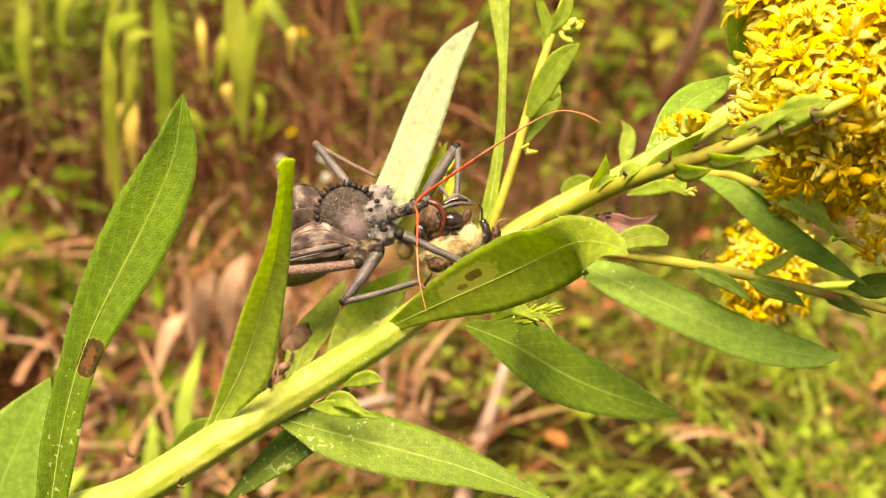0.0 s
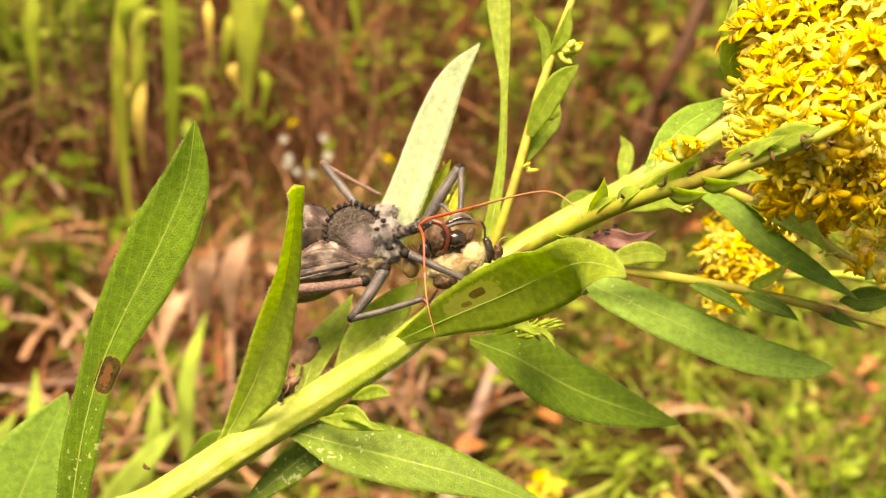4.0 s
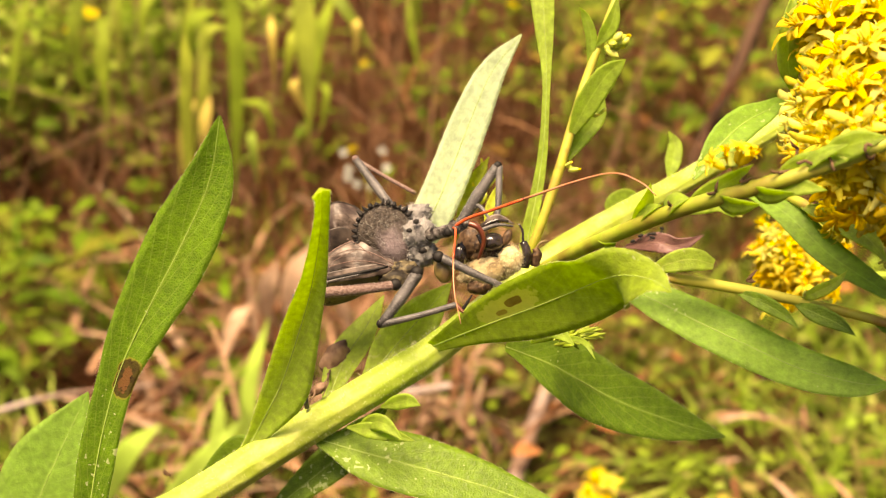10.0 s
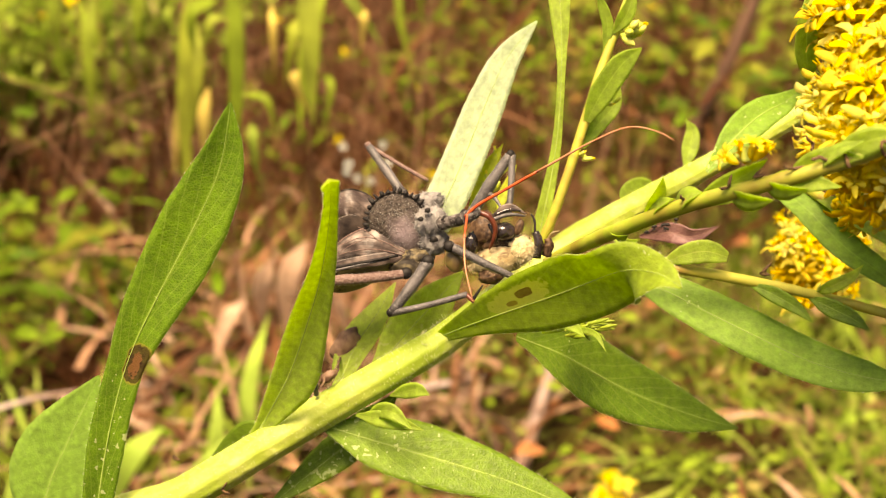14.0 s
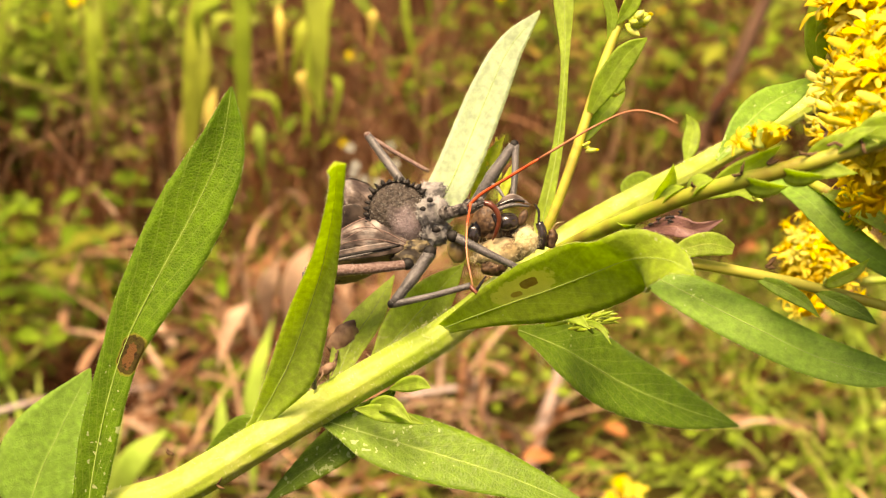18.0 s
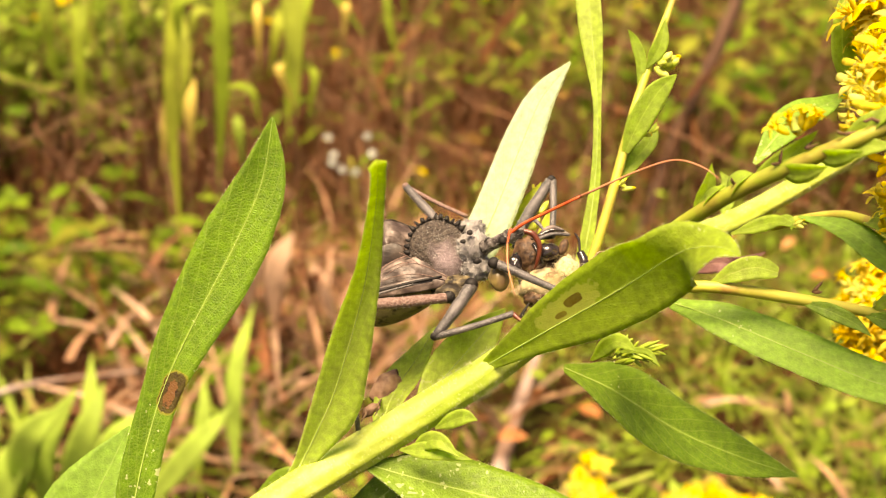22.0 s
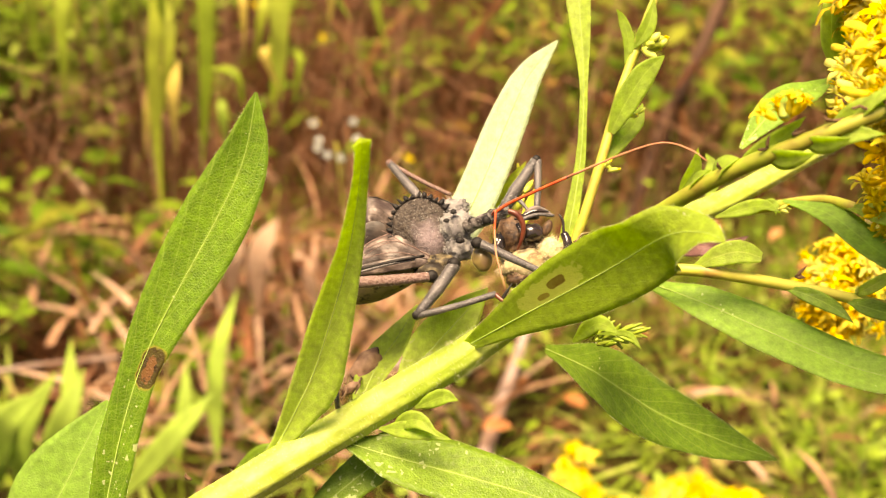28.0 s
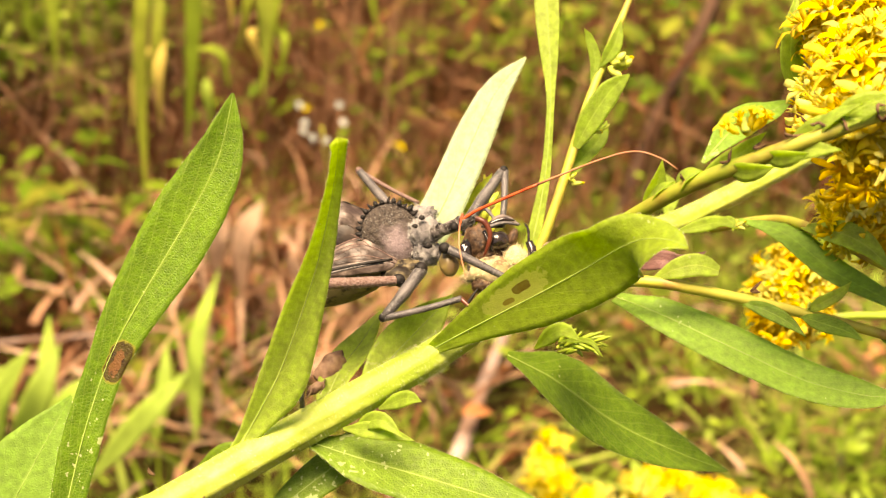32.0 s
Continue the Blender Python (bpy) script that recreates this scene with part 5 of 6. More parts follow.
    for q in ((30.4, -22.0, 5.4), (33.9, -28.0, 7.0), (41.7, -36.0, 9.6), (38.9, -33.5, 8.4), (-36.2, 0.0, -39.3), (-43.5, 2.0, -34.9), (51.9, 0.0, -4.0), (52.5, 0.0, -3.4), (49.0, -41.0, 12.0), (52.0, -42.5, 11.6), (46.0, -39.0, 10.6), (56.0, -44.0, 13.8), (50.6, -33.0, 14.4), (57.0, -43.0, 11.8), (60.0, -43.0, 13.0)):
        for _ in range(2):
            d = Vector((rnd.gauss(0, 1), rnd.gauss(0, 0.6) - 0.5, rnd.gauss(0, 1))).normalized()
            link("withered_bract", *tube([Vector(q), Vector(q) + d * 0.9, Vector(q) + d * 1.5 + Vector((0.2, 0, 0.3))], [0.22, 0.26, 0.05], n=4, sides=5), NECRO, plant)


# ---- the wheel bug ----
bug = thing("assassin_bug", "grey-brown assassin bug with a cogged crest, feeding on a bee", "insect", at=REST)


def make_bug():
    B = bug
    tail, neck = Vector((-21.5, 3.0, -3.5)), Vector((0.5, -2.0, 4.5))
    along = (neck - tail).normalized()
    dorsal = Vector((-0.15, -0.62, 0.78))
    ax = frame_axes(along, dorsal)
    v, f = ball((-14.3, 3.0, -2.5), (8.6, 4.0, 4.2), ax, lump=0.08, seed=1, pinch=[0.75, 0.95, 1.0, 1.0, 0.75])
    ab = link("abdomen", v, f, ABDO, B, "tan abdomen with dark spots")
    rnd = random.Random(2)
    # folded wings and the flared margins of the abdomen
    v, f, uv, mid = blade([(-10.6, 2.4, 3.2), (-12.6, 1.8, 5.6), (-14.6, 1.0, 7.4), (-16.6, 1.4, 7.2), (-18.6, 2.4, 5.0)], 5.4, face=(-0.2, -1, 0.35), fold=-0.3, wave=0.5, tooth=0, thick=0.12, seed=5, profile=[0.5, 0.85, 1.0, 1.0, 0.95, 0.85, 0.6], n=30, m=6)
    lobe = link("margin", v, f, WING, B, "flared curling grey-brown abdomen margin", uvs=uv)
    link("rim", *tube([Vector(v[i * 13 + 12]) / MM for i in range(0, 31, 3)], [0.1, 0.13, 0.1], sides=6), CREST, lobe, "dark rim")
    link("rim", *tube([Vector(v[i * 13]) / MM for i in range(0, 31, 3)], [0.07, 0.09, 0.07], sides=6), LEG_PINK, lobe, "pale rim")
    # an added dark plate paints the shadow below the curled margin
    v, f, uv = plate((-15.6, 0.6, 3.3), 3.0, 2.4, 20, [1, 1, 0.95, 1.0, 1.05, 1, 1, 1], 0.2, seed=6)
    link("hollow_shade", v, f, WING_SHADE, B, "dark plate standing for the shade under the margin", uvs=uv)
    v, f, uv, mid = blade([(-5.6, -0.6, -0.9), (-8.6, -1.0, 0.6), (-11.6, -1.3, 1.3), (-14.6, -1.2, 1.2), (-18.2, -0.2, -0.6)], 5.6, face=(-0.1, -1, 0.4), fold=-0.22, wave=0.28, tooth=0, thick=0.1, seed=8, n=36, m=7, profile=[0.5, 0.8, 0.95, 1.0, 1.0, 0.95, 0.85, 0.7, 0.55], other=[0.4, 0.7, 0.95, 1.1, 1.1, 0.9, 0.6, 0.4, 0.3])
    wing = link("hindwing", v, f, WING, B, "brown folded wing membrane", uvs=uv)
    link("rim", *tube([Vector(v[i * 15 + 14]) / MM for i in range(0, 37, 3)], [0.08, 0.12, 0.1], sides=6), LEG_PINK, wing, "pale rolled rim")
    link("rim", *tube([Vector(v[i * 15]) / MM for i in range(0, 37, 3)], [0.1, 0.14, 0.1], sides=6), CREST, wing, "dark rim")
    for q, r in (([(-6.2, -2.0, -0.6), (-9.6, -2.2, 1.2), (-13.0, -2.2, 1.9), (-17.4, -1.2, 0.4)], 0.09), ([(-6.6, -2.1, -1.0), (-10.4, -2.4, -0.1), (-14.0, -2.2, -0.2), (-17.8, -1.2, -1.2)], 0.08), ([(-9.8, -2.4, 0.9), (-12.0, -2.3, 2.6), (-13.8, -1.9, 3.6)], 0.07), ([(-12.4, -2.3, 1.7), (-14.6, -2.2, 0.8), (-16.6, -1.6, -0.4)], 0.06)):
        link("vein", *tube(q, [r, r, r * 0.6], sides=5), LEG_PINK, wing, "pale raised wing vein")
    v, f, uv, mid = blade([(-6.6, -2.0, -1.2), (-9.6, -2.4, -1.6), (-12.3, -2.4, -2.0), (-18.6, -1.6, -3.0)], 2.2, face=(0, -1, -0.1), fold=-0.2, wave=0.12, tooth=0, thick=0.14, seed=3, n=24, m=4, profile=[0.5, 0.9, 1, 1, 1, 0.9, 0.7])
    link("forewing", v, f, WING, B, "brown leathery forewing", uvs=uv)
    link("wing_edge", *tube([(-7.1, -5.0, -1.0), (-12.0, -5.5, -2.0), (-20.9, -3.0, -3.6)], [0.2, 0.26, 0.3], sides=6), DARK, B, "black line along the wing edge")
    link("wing_edge", *tube([(-8.5, -5.0, -1.6), (-13.0, -5.4, -2.5), (-20.9, -3.0, -4.2)], [0.12, 0.2, 0.22], sides=6), LEG, B, "pale line along the wing edge")
    # the shield with its cogwheel crest
    c = Vector((-7.3, 0.2, 4.2))
    sax = frame_axes((1, 0.1, 0.12), (-0.1, -0.25, 1))
    rims = [0.85, 0.95, 1.03, 1.07, 1.0, 0.87, 1.12, 1.35]
    v, f, uv = plate(c, 5.08, 5.08, 0, rims, 1.3, back=1.8, wave=0.3, boss=(1.0, -1.6, 0.6, 3.4), lean=(0.05, -0.12), seed=7)
    sh = link("pronotum", v, f, SHELL, B, "rounded brown shield with a pinkish grey boss", uvs=uv)
    rnd = random.Random(12)
    spots = []
    for _ in range(1500):
        p = Vector(v[rnd.randrange(3 * 48, 13 * 48)]) / MM
        spots.append((p + Vector((rnd.gauss(0, 0.2), 0, rnd.gauss(0, 0.2))), (p - c) * 0.35 + Vector((0, -0.8, 0))))
    hv, hf = hairs(spots[:380], 0.42, 0.02, 6, bend=0.6)
    tagged(link("hair", hv, hf, LEG, sh), kind="stuff")
    hv, hf = hairs(spots[880:], 0.5, 0.014, 16, bend=0.7)
    tagged(link("fuzz", hv, hf, GREY_HAIR, sh), "short pale fuzz", kind="stuff")
    v, f = ball((-4.7, 0.4, -1.5), (3.2, 2.0, 1.7), sax, lump=0.3, seed=8)
    link("thorax_side", v, f, FLANK, B, "mottled side of the thorax")
    v, f = ball((-5.7, 0.0, -2.7), (3.2, 2.6, 1.8), sax, lump=0.3, seed=18)
    link("thorax_side", v, f, FLANK, B, "mottled underside of the thorax")
    # the crest: a raised rim with a row of teeth along the shield's upper edge
    ring = []
    for i in range(15):
        al = radians(194 - 150 * i / 14)
        x = al / (2 * math.pi) * 8
        r = 5.08 * (rims[int(x) % 8] * (1 - x % 1) + rims[(int(x) + 1) % 8] * (x % 1))
        d = Vector((math.cos(al), 0, math.sin(al)))
        ring.append((d, c + d * r + Vector((0, -0.35 - 0.1 * d.z * 5, 0))))
    v, f = tube([p - d * 0.15 for d, p in ring], [0.16, 0.2, 0.2, 0.16], sides=8, rough=0.12)
    crest = link("crest", v, f, CREST, B, "toothed half-wheel crest")
    for i, (d, p) in enumerate(ring):
        lean = Vector(((-0.3 if i < 8 else 0.3) + 0.5 * ((i * 11) % 5 - 2) / 2, 0, 0.1 + 0.3 * ((i * 3) % 4 - 1.5)))
        v, f = tube([p - d * 0.2, p + d * 0.32 + lean * 0.2, p + d * 0.62 + lean * 0.45], [0.42 + 0.12 * ((i * 7) % 3 - 1), 0.3 + 0.08 * ((i * 5) % 3 - 1), 0.08], n=4, sides=6)
        link("tooth", v, f, DARK, crest)
    # front lobe, neck, head
    v, f = ball((-1.9, -0.6, 4.2), (2.6, 2.2, 2.7), sax, lump=0.35, freq=1.2, seed=9)
    fl = link("front_lobe", v, f, FUZZY, B, "front of the thorax with pale fuzz")
    hv, hf = hairs(skin_spots(v, 2200, 4, Vector((-1.9, -0.6, 4.2))), 0.42, 0.022, 7, bend=0.6)
    tagged(link("hair", hv, hf, GREY_HAIR, fl), kind="stuff")
    v, f = ball((-2.5, 1.4, 7.8), (2.5, 1.6, 1.5), sax, lump=0.5, freq=1.6, seed=19)
    fl = link("front_lobe", v, f, FUZZY, B)
    hv, hf = hairs(skin_spots(v, 900, 14, Vector((-2.5, 1.4, 7.8))), 0.6, 0.022, 17, bend=0.6)
    tagged(link("hair", hv, hf, GREY_HAIR, fl), kind="stuff")
    v, f = ball((-1.4, 0.0, 1.2), (2.2, 1.8, 2.2), sax, lump=0.5, freq=1.4, seed=20)
    fl = link("front_lobe", v, f, FUZZY, B)
    hv, hf = hairs(skin_spots(v, 900, 15, Vector((-1.4, 0.0, 1.2))), 0.4, 0.02, 18, bend=0.6)
    tagged(link("hair", hv, hf, GREY_HAIR, fl), kind="stuff")
    for k, (q, r) in enumerate((((-1.5, -4.2, 1.5), 0.75), ((-3.6, -3.6, 4.8), 0.5), ((-2.5, -3.6, 6.2), 0.55), ((0.5, -3.6, 4.8), 0.8))):
        v, f = ball(q, (r * 0.9, r * 0.5, r * 0.75), lump=0.4, seed=k, seg=12, rings=8)
        link("knob", v, f, DARK, B, "black knob")
    v, f = tube([(-0.2, -2.0, 4.1), (1.4, -4.0, 4.4), (3.4, -5.5, 4.9), (5.2, -6.0, 5.7), (5.9, -6.0, 5.8)], [1.2, 0.95, 1.05, 0.9, 0.5], n=16, sides=10, rough=0.06)
    head = link("head", v, f, GREY, B, "narrow grey head")
    hv, hf = hairs([(Vector(q) / MM, Vector((rnd.gauss(0, 1), -0.7, rnd.gauss(0.3, 1)))) for q in v for _ in range(3)], 0.4, 0.02, 8, bend=0.5)
    tagged(link("hair", hv, hf, GREY_HAIR, head), kind="stuff")
    v, f = ball((2.6, -6.0, 4.4), (0.75, 0.6, 0.75))
    link("eye", v, f, DARK, head, "small black eye")
    v, f = ball((3.4, -4.6, 5.7), (0.7, 0.6, 0.7))
    link("eye", v, f, DARK, head, "small black eye")
    v, f = tube([(5.6, -6.0, 5.8), (7.3, -6.4, 5.1), (8.3, -6.0, 3.2), (7.9, -5.0, 1.0), (7.4, -4.0, -0.1)], [0.45, 0.48, 0.42, 0.32, 0.12], sides=8)
    link("beak", v, f, BEAK, B, "curved red-brown beak")

    def limb(name, pts, radii, material, label="", hair=0, seed=0):
        v, f = tube(pts, radii, sides=9, rough=0.04, seed=seed)
        ob = link(name, v, f, material, leg, label)
        return ob

    def joint(q, r, material=DARK, name="joint"):
        v, f = ball(q, (r, r, r), seg=12, rings=8)
        return link(name, v, f, material, leg)

    # each leg is a thigh with its shin and foot beneath it
    v, f = tube([(1.2, -8.0, 0.4), (5.8, -8.5, -1.9), (10.8, -8.5, -4.3)], [0.72, 0.66, 0.5], sides=9, rough=0.04)
    leg = link("front_leg", v, f, LEG, B, "grey front leg across the bee")
    joint((1.0, -8.0, 0.4), 0.95)
    v, f = ball((1.8, -6.0, -1.7), (1.5, 1.3, 2.1), frame_axes((1, 0, 0.2), (-0.15, 0, 1)), lump=0.1)
    link("hip", v, f, HIP, leg, "pale tan hip joint")
    v, f = tube([(-2.4, -3.0, -2.1), (-5.1, -3.6, -6.1), (-8.2, -4.0, -10.1)], [1.05, 1.0, 0.7], sides=10, rough=0.05)
    leg = link("middle_leg", v, f, LEG, B, "bent grey middle leg")
    joint((-2.5, -3.0, -2.0), 1.1)
    joint((-8.4, -4.0, -10.2), 0.7)
    limb("shin", [(-8.3, -4.0, -10.3), (-2.2, -5.0, -8.9), (3.9, -6.0, -7.2)], [0.6, 0.5, 0.5], LEG)
    limb("foot", [(3.8, -6.0, -7.3), (4.8, -6.5, -8.3), (5.9, -6.5, -8.6)], [0.42, 0.3, 0.12], BEAK)
    limb("foot", [(4.7, -6.3, -8.1), (5.5, -6.5, -6.9), (6.3, -6.5, -5.7)], [0.25, 0.24, 0.1], DARK)
    v, f = tube([(-5.6, -3.0, -3.9), (-11.2, -4.0, -4.6), (-16.6, -4.5, -5.0), (-22.0, -5.0, -5.3)], [0.75, 0.9, 0.9, 0.8], sides=10, rough=0.05)
    leg = link("hind_leg", v, f, LEG_PINK, B, "pinkish grey hind leg along the body")
    joint((-6.0, -3.0, -3.9), 1.0)
    limb("shin", [(-21.9, -5.0, -5.3), (-21.6, -2.0, -14.6), (-20.8, 1.0, -24.1)], [0.55, 0.45, 0.4], LEG)
    v, f = tube([(-6.5, 6.0, 9.0), (-9.6, 9.0, 13.3), (-12.9, 12.0, 17.9)], [0.75, 0.8, 0.62], sides=10, rough=0.05)
    leg = link("hind_leg", v, f, LEG, B, "raised grey hind leg")
    joint((-13.0, 12.0, 18.0), 0.66, LEG_PINK)
    limb("shin", [(-12.9, 12.0, 17.9), (-7.7, 11.0, 14.7), (-2.6, 9.0, 11.7)], [0.42, 0.36, 0.34], LEG_PINK)
    v, f = tube([(4.5, 1.0, 5.2), (7.5, 0.5, 10.3), (10.9, 0.0, 15.3)], [0.95, 1.05, 0.75], sides=10, rough=0.05)
    leg = link("front_leg", v, f, LEG, B, "raised grey front leg")
    joint((11.1, 0.0, 15.5), 0.72)
    limb("shin", [(11.3, 0.0, 15.4), (11.1, -1.0, 10.2), (10.6, -2.0, 5.4)], [0.62, 0.55, 0.5], LEG)
    limb("foot", [(10.6, -2.0, 5.6), (8.7, -3.0, 5.2), (7.1, -3.5, 5.0)], [0.4, 0.3, 0.15], DARK)
    v, f = tube([(4.8, 2.0, 4.6), (5.7, 1.0, 7.3), (7.8, 0.0, 8.9), (9.7, -2.0, 6.3)], [0.5, 0.42, 0.4, 0.2], sides=8)
    leg = link("middle_leg", v, f, LEG, B, "thin grey leg tucked behind the head")
    # a pale down on every leg
    for leg in [o for o in B.children if o.name.split(".")[0].endswith("_leg")]:
        co = [q.co / MM for q in leg.data.vertices]
        mids = [sum(co[i:i + 9], Vector()) / 9 for i in range(0, len(co) - 8, 9)]
        spots = []
        for q in co:
            near = min(mids, key=lambda w: (w - q).length)
            spots += [(q.lerp(rnd.choice(co), 0.02), (q - near) + Vector((0.15, 0, -0.1)))] * 2
        hv, hf = hairs(spots, 0.26, 0.02, 30, bend=0.6)
        tagged(link("down", hv, hf, GREY_HAIR, leg), "short pale down", kind="stuff")


make_flowers()
make_bug()


def feeler(pts, radii, red_to, label):
    """An antenna in two tones; its base is its origin."""
    base = Vector(pts[0])
    rel = [Vector(q) - base for q in pts]
    v, f = tube(rel[:red_to + 1], radii[:red_to + 1], sides=7)
    a = link("antenna", v, f, RED, bug, label)
    v, f = tube(rel[red_to:], radii[red_to:], sides=7)
    link("antenna_tip", v, f, RED_PALE, a)
    v, f = ball(rel[red_to], (radii[red_to] * 1.25,) * 3, seg=8, rings=6)
    link("joint", v, f, BEAK, a)
    a.location = base * MM
    return a


antenna_up = feeler([(3.4, -6.0, 5.1), (5.9, -7.0, 7.1), (10.2, -9.0, 9.4), (15.6, -11.0, 12.3), (23.9, -13.0, 16.7), (29.3, -14.0, 18.8), (33.4, -15.0, 18.2), (36.1, -16.0, 16.8)], [0.26, 0.26, 0.24, 0.21, 0.14, 0.11, 0.1, 0.07], 3, "red antenna with a pale tip, stretched forward")
antenna_down = feeler([(3.4, -6.0, 5.1), (3.8, -10.0, 2.9), (3.4, -13.0, -2.6), (3.5, -14.0, -7.9), (4.5, -14.0, -13.3)], [0.2, 0.19, 0.15, 0.12, 0.06], 2, "orange-red antenna hanging down")


# ---- the bee ----
bee = thing("bee", "dead bee with cream fur held by the bug", "insect", at=REST)


def make_bee():
    for q, r, m, hair, label, count in (((12.7, -3.0, -0.2), (1.9, 1.8, 2.3), BEE_FUR, BEE_HAIR, "cream furry collar", 900), ((9.0, -1.5, -1.9), (4.2, 2.8, 2.5), TAN_FUR, BEE_HAIR, "tan furry thorax", 600), ((9.7, -0.5, 0.9), (3.6, 2.4, 1.8), BEE_BROWN, HIP, "brown furry back", 900)):
        v, f = ball(q, r, frame_axes((1, -0.1, 0.2), (0, 0, 1)), lump=0.2, seed=3)
        th = link("thorax", v, f, m, bee, label)
        hv, hf = hairs(skin_spots(v, count, 5, Vector(q)), 0.8, 0.03, 9, bend=0.5)
        tagged(link("fur", hv, hf, hair, th), kind="stuff")
    v, f = ball((9.7, -3.4, 2.8), (2.0, 1.7, 1.5), frame_axes((1, 0, 0.1), (0, -0.3, 1)), lump=0.12, seed=4)
    link("head", v, f, BEE_BLACK, bee, "shiny black head")
    v, f = ball((12.2, -3.6, 3.5), (0.75, 0.7, 1.4), frame_axes((1, 0, -0.4), (0.3, 0, 1)), lump=0.05)
    link("eye", v, f, BEE_BROWN, bee, "dark bee eye")
    v, f = ball((6.9, 0.0, 2.8), (2.6, 2.4, 3.2), lump=0.25, seed=5)
    link("abdomen", v, f, BEE_BROWN, bee, "dark brown abdomen")
    v, f = ball((7.7, -2.0, -4.4), (2.0, 1.5, 1.4), lump=0.25, seed=7)
    link("abdomen", v, f, BEE_BROWN, bee)
    v, f = ball((4.6, -3.5, 0.9), (1.0, 0.9, 1.8), lump=0.3, seed=8)
    link("abdomen", v, f, BEE_BLACK, bee)
    for k, pts in enumerate((((7.9, -4.0, 4.7), (10.6, -4.4, 5.5), (13.2, -4.0, 5.3)), ((8.3, -3.5, 5.4), (10.6, -3.6, 6.3), (12.5, -3.5, 6.1)), ((7.4, -4.6, 4.0), (8.2, -5.0, 2.2), (8.9, -4.6, 0.6)))):
        v, f = tube(pts, [0.35, 0.32, 0.16], sides=7, rough=0.1, seed=k)
        link("leg", v, f, BEE_BLACK if k else LEG, bee)
    leaf("wing", bee, [(8.0, -2.0, 5.5), (10.7, -2.4, 6.8), (13.6, -3.0, 5.6)], 1.2, WING, "folded brown wing", rib=False, tooth=0, thick=0.05, n=14, m=2)
    for k, pts in enumerate((((15.0, -3.0, -1.4), (15.4, -3.4, 0.9), (14.8, -3.4, 2.8)), ((16.7, -2.0, -1.1), (17.1, -2.4, 0.6), (16.9, -2.4, 1.7)), ((14.8, -3.4, 2.6), (14.7, -3.6, 4.6), (14.1, -3.6, 5.7)), ((16.9, -2.4, 1.5), (17.7, -2.6, 2.6), (18.9, -2.6, 2.9)))):
        v, f = tube(pts, [0.8, 0.85, 0.55] if k < 2 else [0.22, 0.2, 0.12], sides=8, rough=0.12, seed=k)
        link("leg", v, f, (BEE_BLACK, BEE_BROWN, BEE_BLACK, HIP)[k], bee, "dark bee leg" if k < 2 else "")


make_bee()

# ---- small lodgers ----
lodger = thing("brown_insect", "small brown insect clinging to the green stem", "insect", at=REST)
v, f = ball((-17.0, 12.0, -16.8), (2.1, 1.2, 3.2), frame_axes((1, 0, -0.6), (0.6, 0, 1)), lump=0.3, seed=2)
link("body", v, f, BROWN, lodger)
for q0, q1 in (((-17.7, 11.0, -18.7), (-18.7, 1.0, -21.1)), ((-18.0, 10.0, -19.2), (-18.1, 0.0, -21.9)), ((-19.5, 0.0, -21.0), (-20.2, -1.0, -22.9))):
    v, f = tube([Vector(q0), (Vector(q0) + Vector(q1)) / 2 + Vector((0.4, 0, 0.2)), Vector(q1)], [0.2, 0.18, 0.1], sides=5)
    link("leg", v, f, BROWN, lodger)
v, f = ball((-18.9, 1.5, -21.0), (1.5, 0.8, 0.7), frame_axes((1, 0, 0.7), (0, -1, 0.4)), lump=0.3, seed=12)
link("head", v, f, BROWN, lodger)

aphid = None
for k, q in enumerate(((34.2, 4.0, 3.1), (35.1, 3.0, 3.5), (36.3, 3.0, 4.0), (37.5, 3.0, 4.3), (38.9, 4.0, 4.7), (36.8, 3.0, 3.4))):
    v, f = ball((0.3 * (k % 3 - 1), 0, 0.25 * ((k * 5) % 3 - 1)), (0.4 + 0.12 * (k % 2), 0.3, 0.26), frame_axes((1, 0, 0.5 - 0.2 * k), (0, 0, 1)), seg=10, rings=8)
    ob = thing("aphid", "tiny black aphid beside the withered leaf", "insect", "aphids on the stem", at=REST @ Matrix.Translation(Vector(q) * MM))
    body = link("body", v, f, DARK, ob)
    v, f = join([tube([(0, 0, 0), (s, -0.2, -0.6)], [0.09, 0.05], n=2, sides=4) for s in (-0.5, -0.1, 0.3)])
    link("leg", v, f, DARK, ob)
    ob["spot"] = q
APHIDS = [o for o in scene.objects if o.name.startswith("aphid")]


# ---- things behind ----
plume = thing("goldenrod_plume", "yellow goldenrod plume behind the main stem", "plant", at=pose(0, 0, 0))
PLUME = [
    (0.0, pose(0.09392, 0.26474, 0.40449, -22, 0, 0)),
    (3.0, pose(0.09046, 0.25125, 0.40183, -22, 0, 0)),
    (6.0, pose(0.08819, 0.23308, 0.38944, -22, 0, 0)),
    (10.0, pose(0.08921, 0.22602, 0.38918, -22, 0, 0)),
    (14.0, pose(0.07491, 0.23609, 0.39028, -22, 0, 0)),
    (18.0, pose(0.07226, 0.24292, 0.38443, -22, 0, 0)),
    (20.0, pose(0.09028, 0.23413, 0.37359, -22, 0, 0)),
    (23.0, pose(0.09801, 0.21248, 0.37264, -22, 0, 0)),
    (25.0, pose(0.09245, 0.21637, 0.37210, -22, 0, 0)),
    (28.0, pose(0.09364, 0.22374, 0.37241, -22, 0, 0)),
    (30.0, pose(0.10196, 0.20733, 0.37258, -22, 0, 0)),
    (32.0, pose(0.09473, 0.22183, 0.36633, -22, 0, 0)),
]
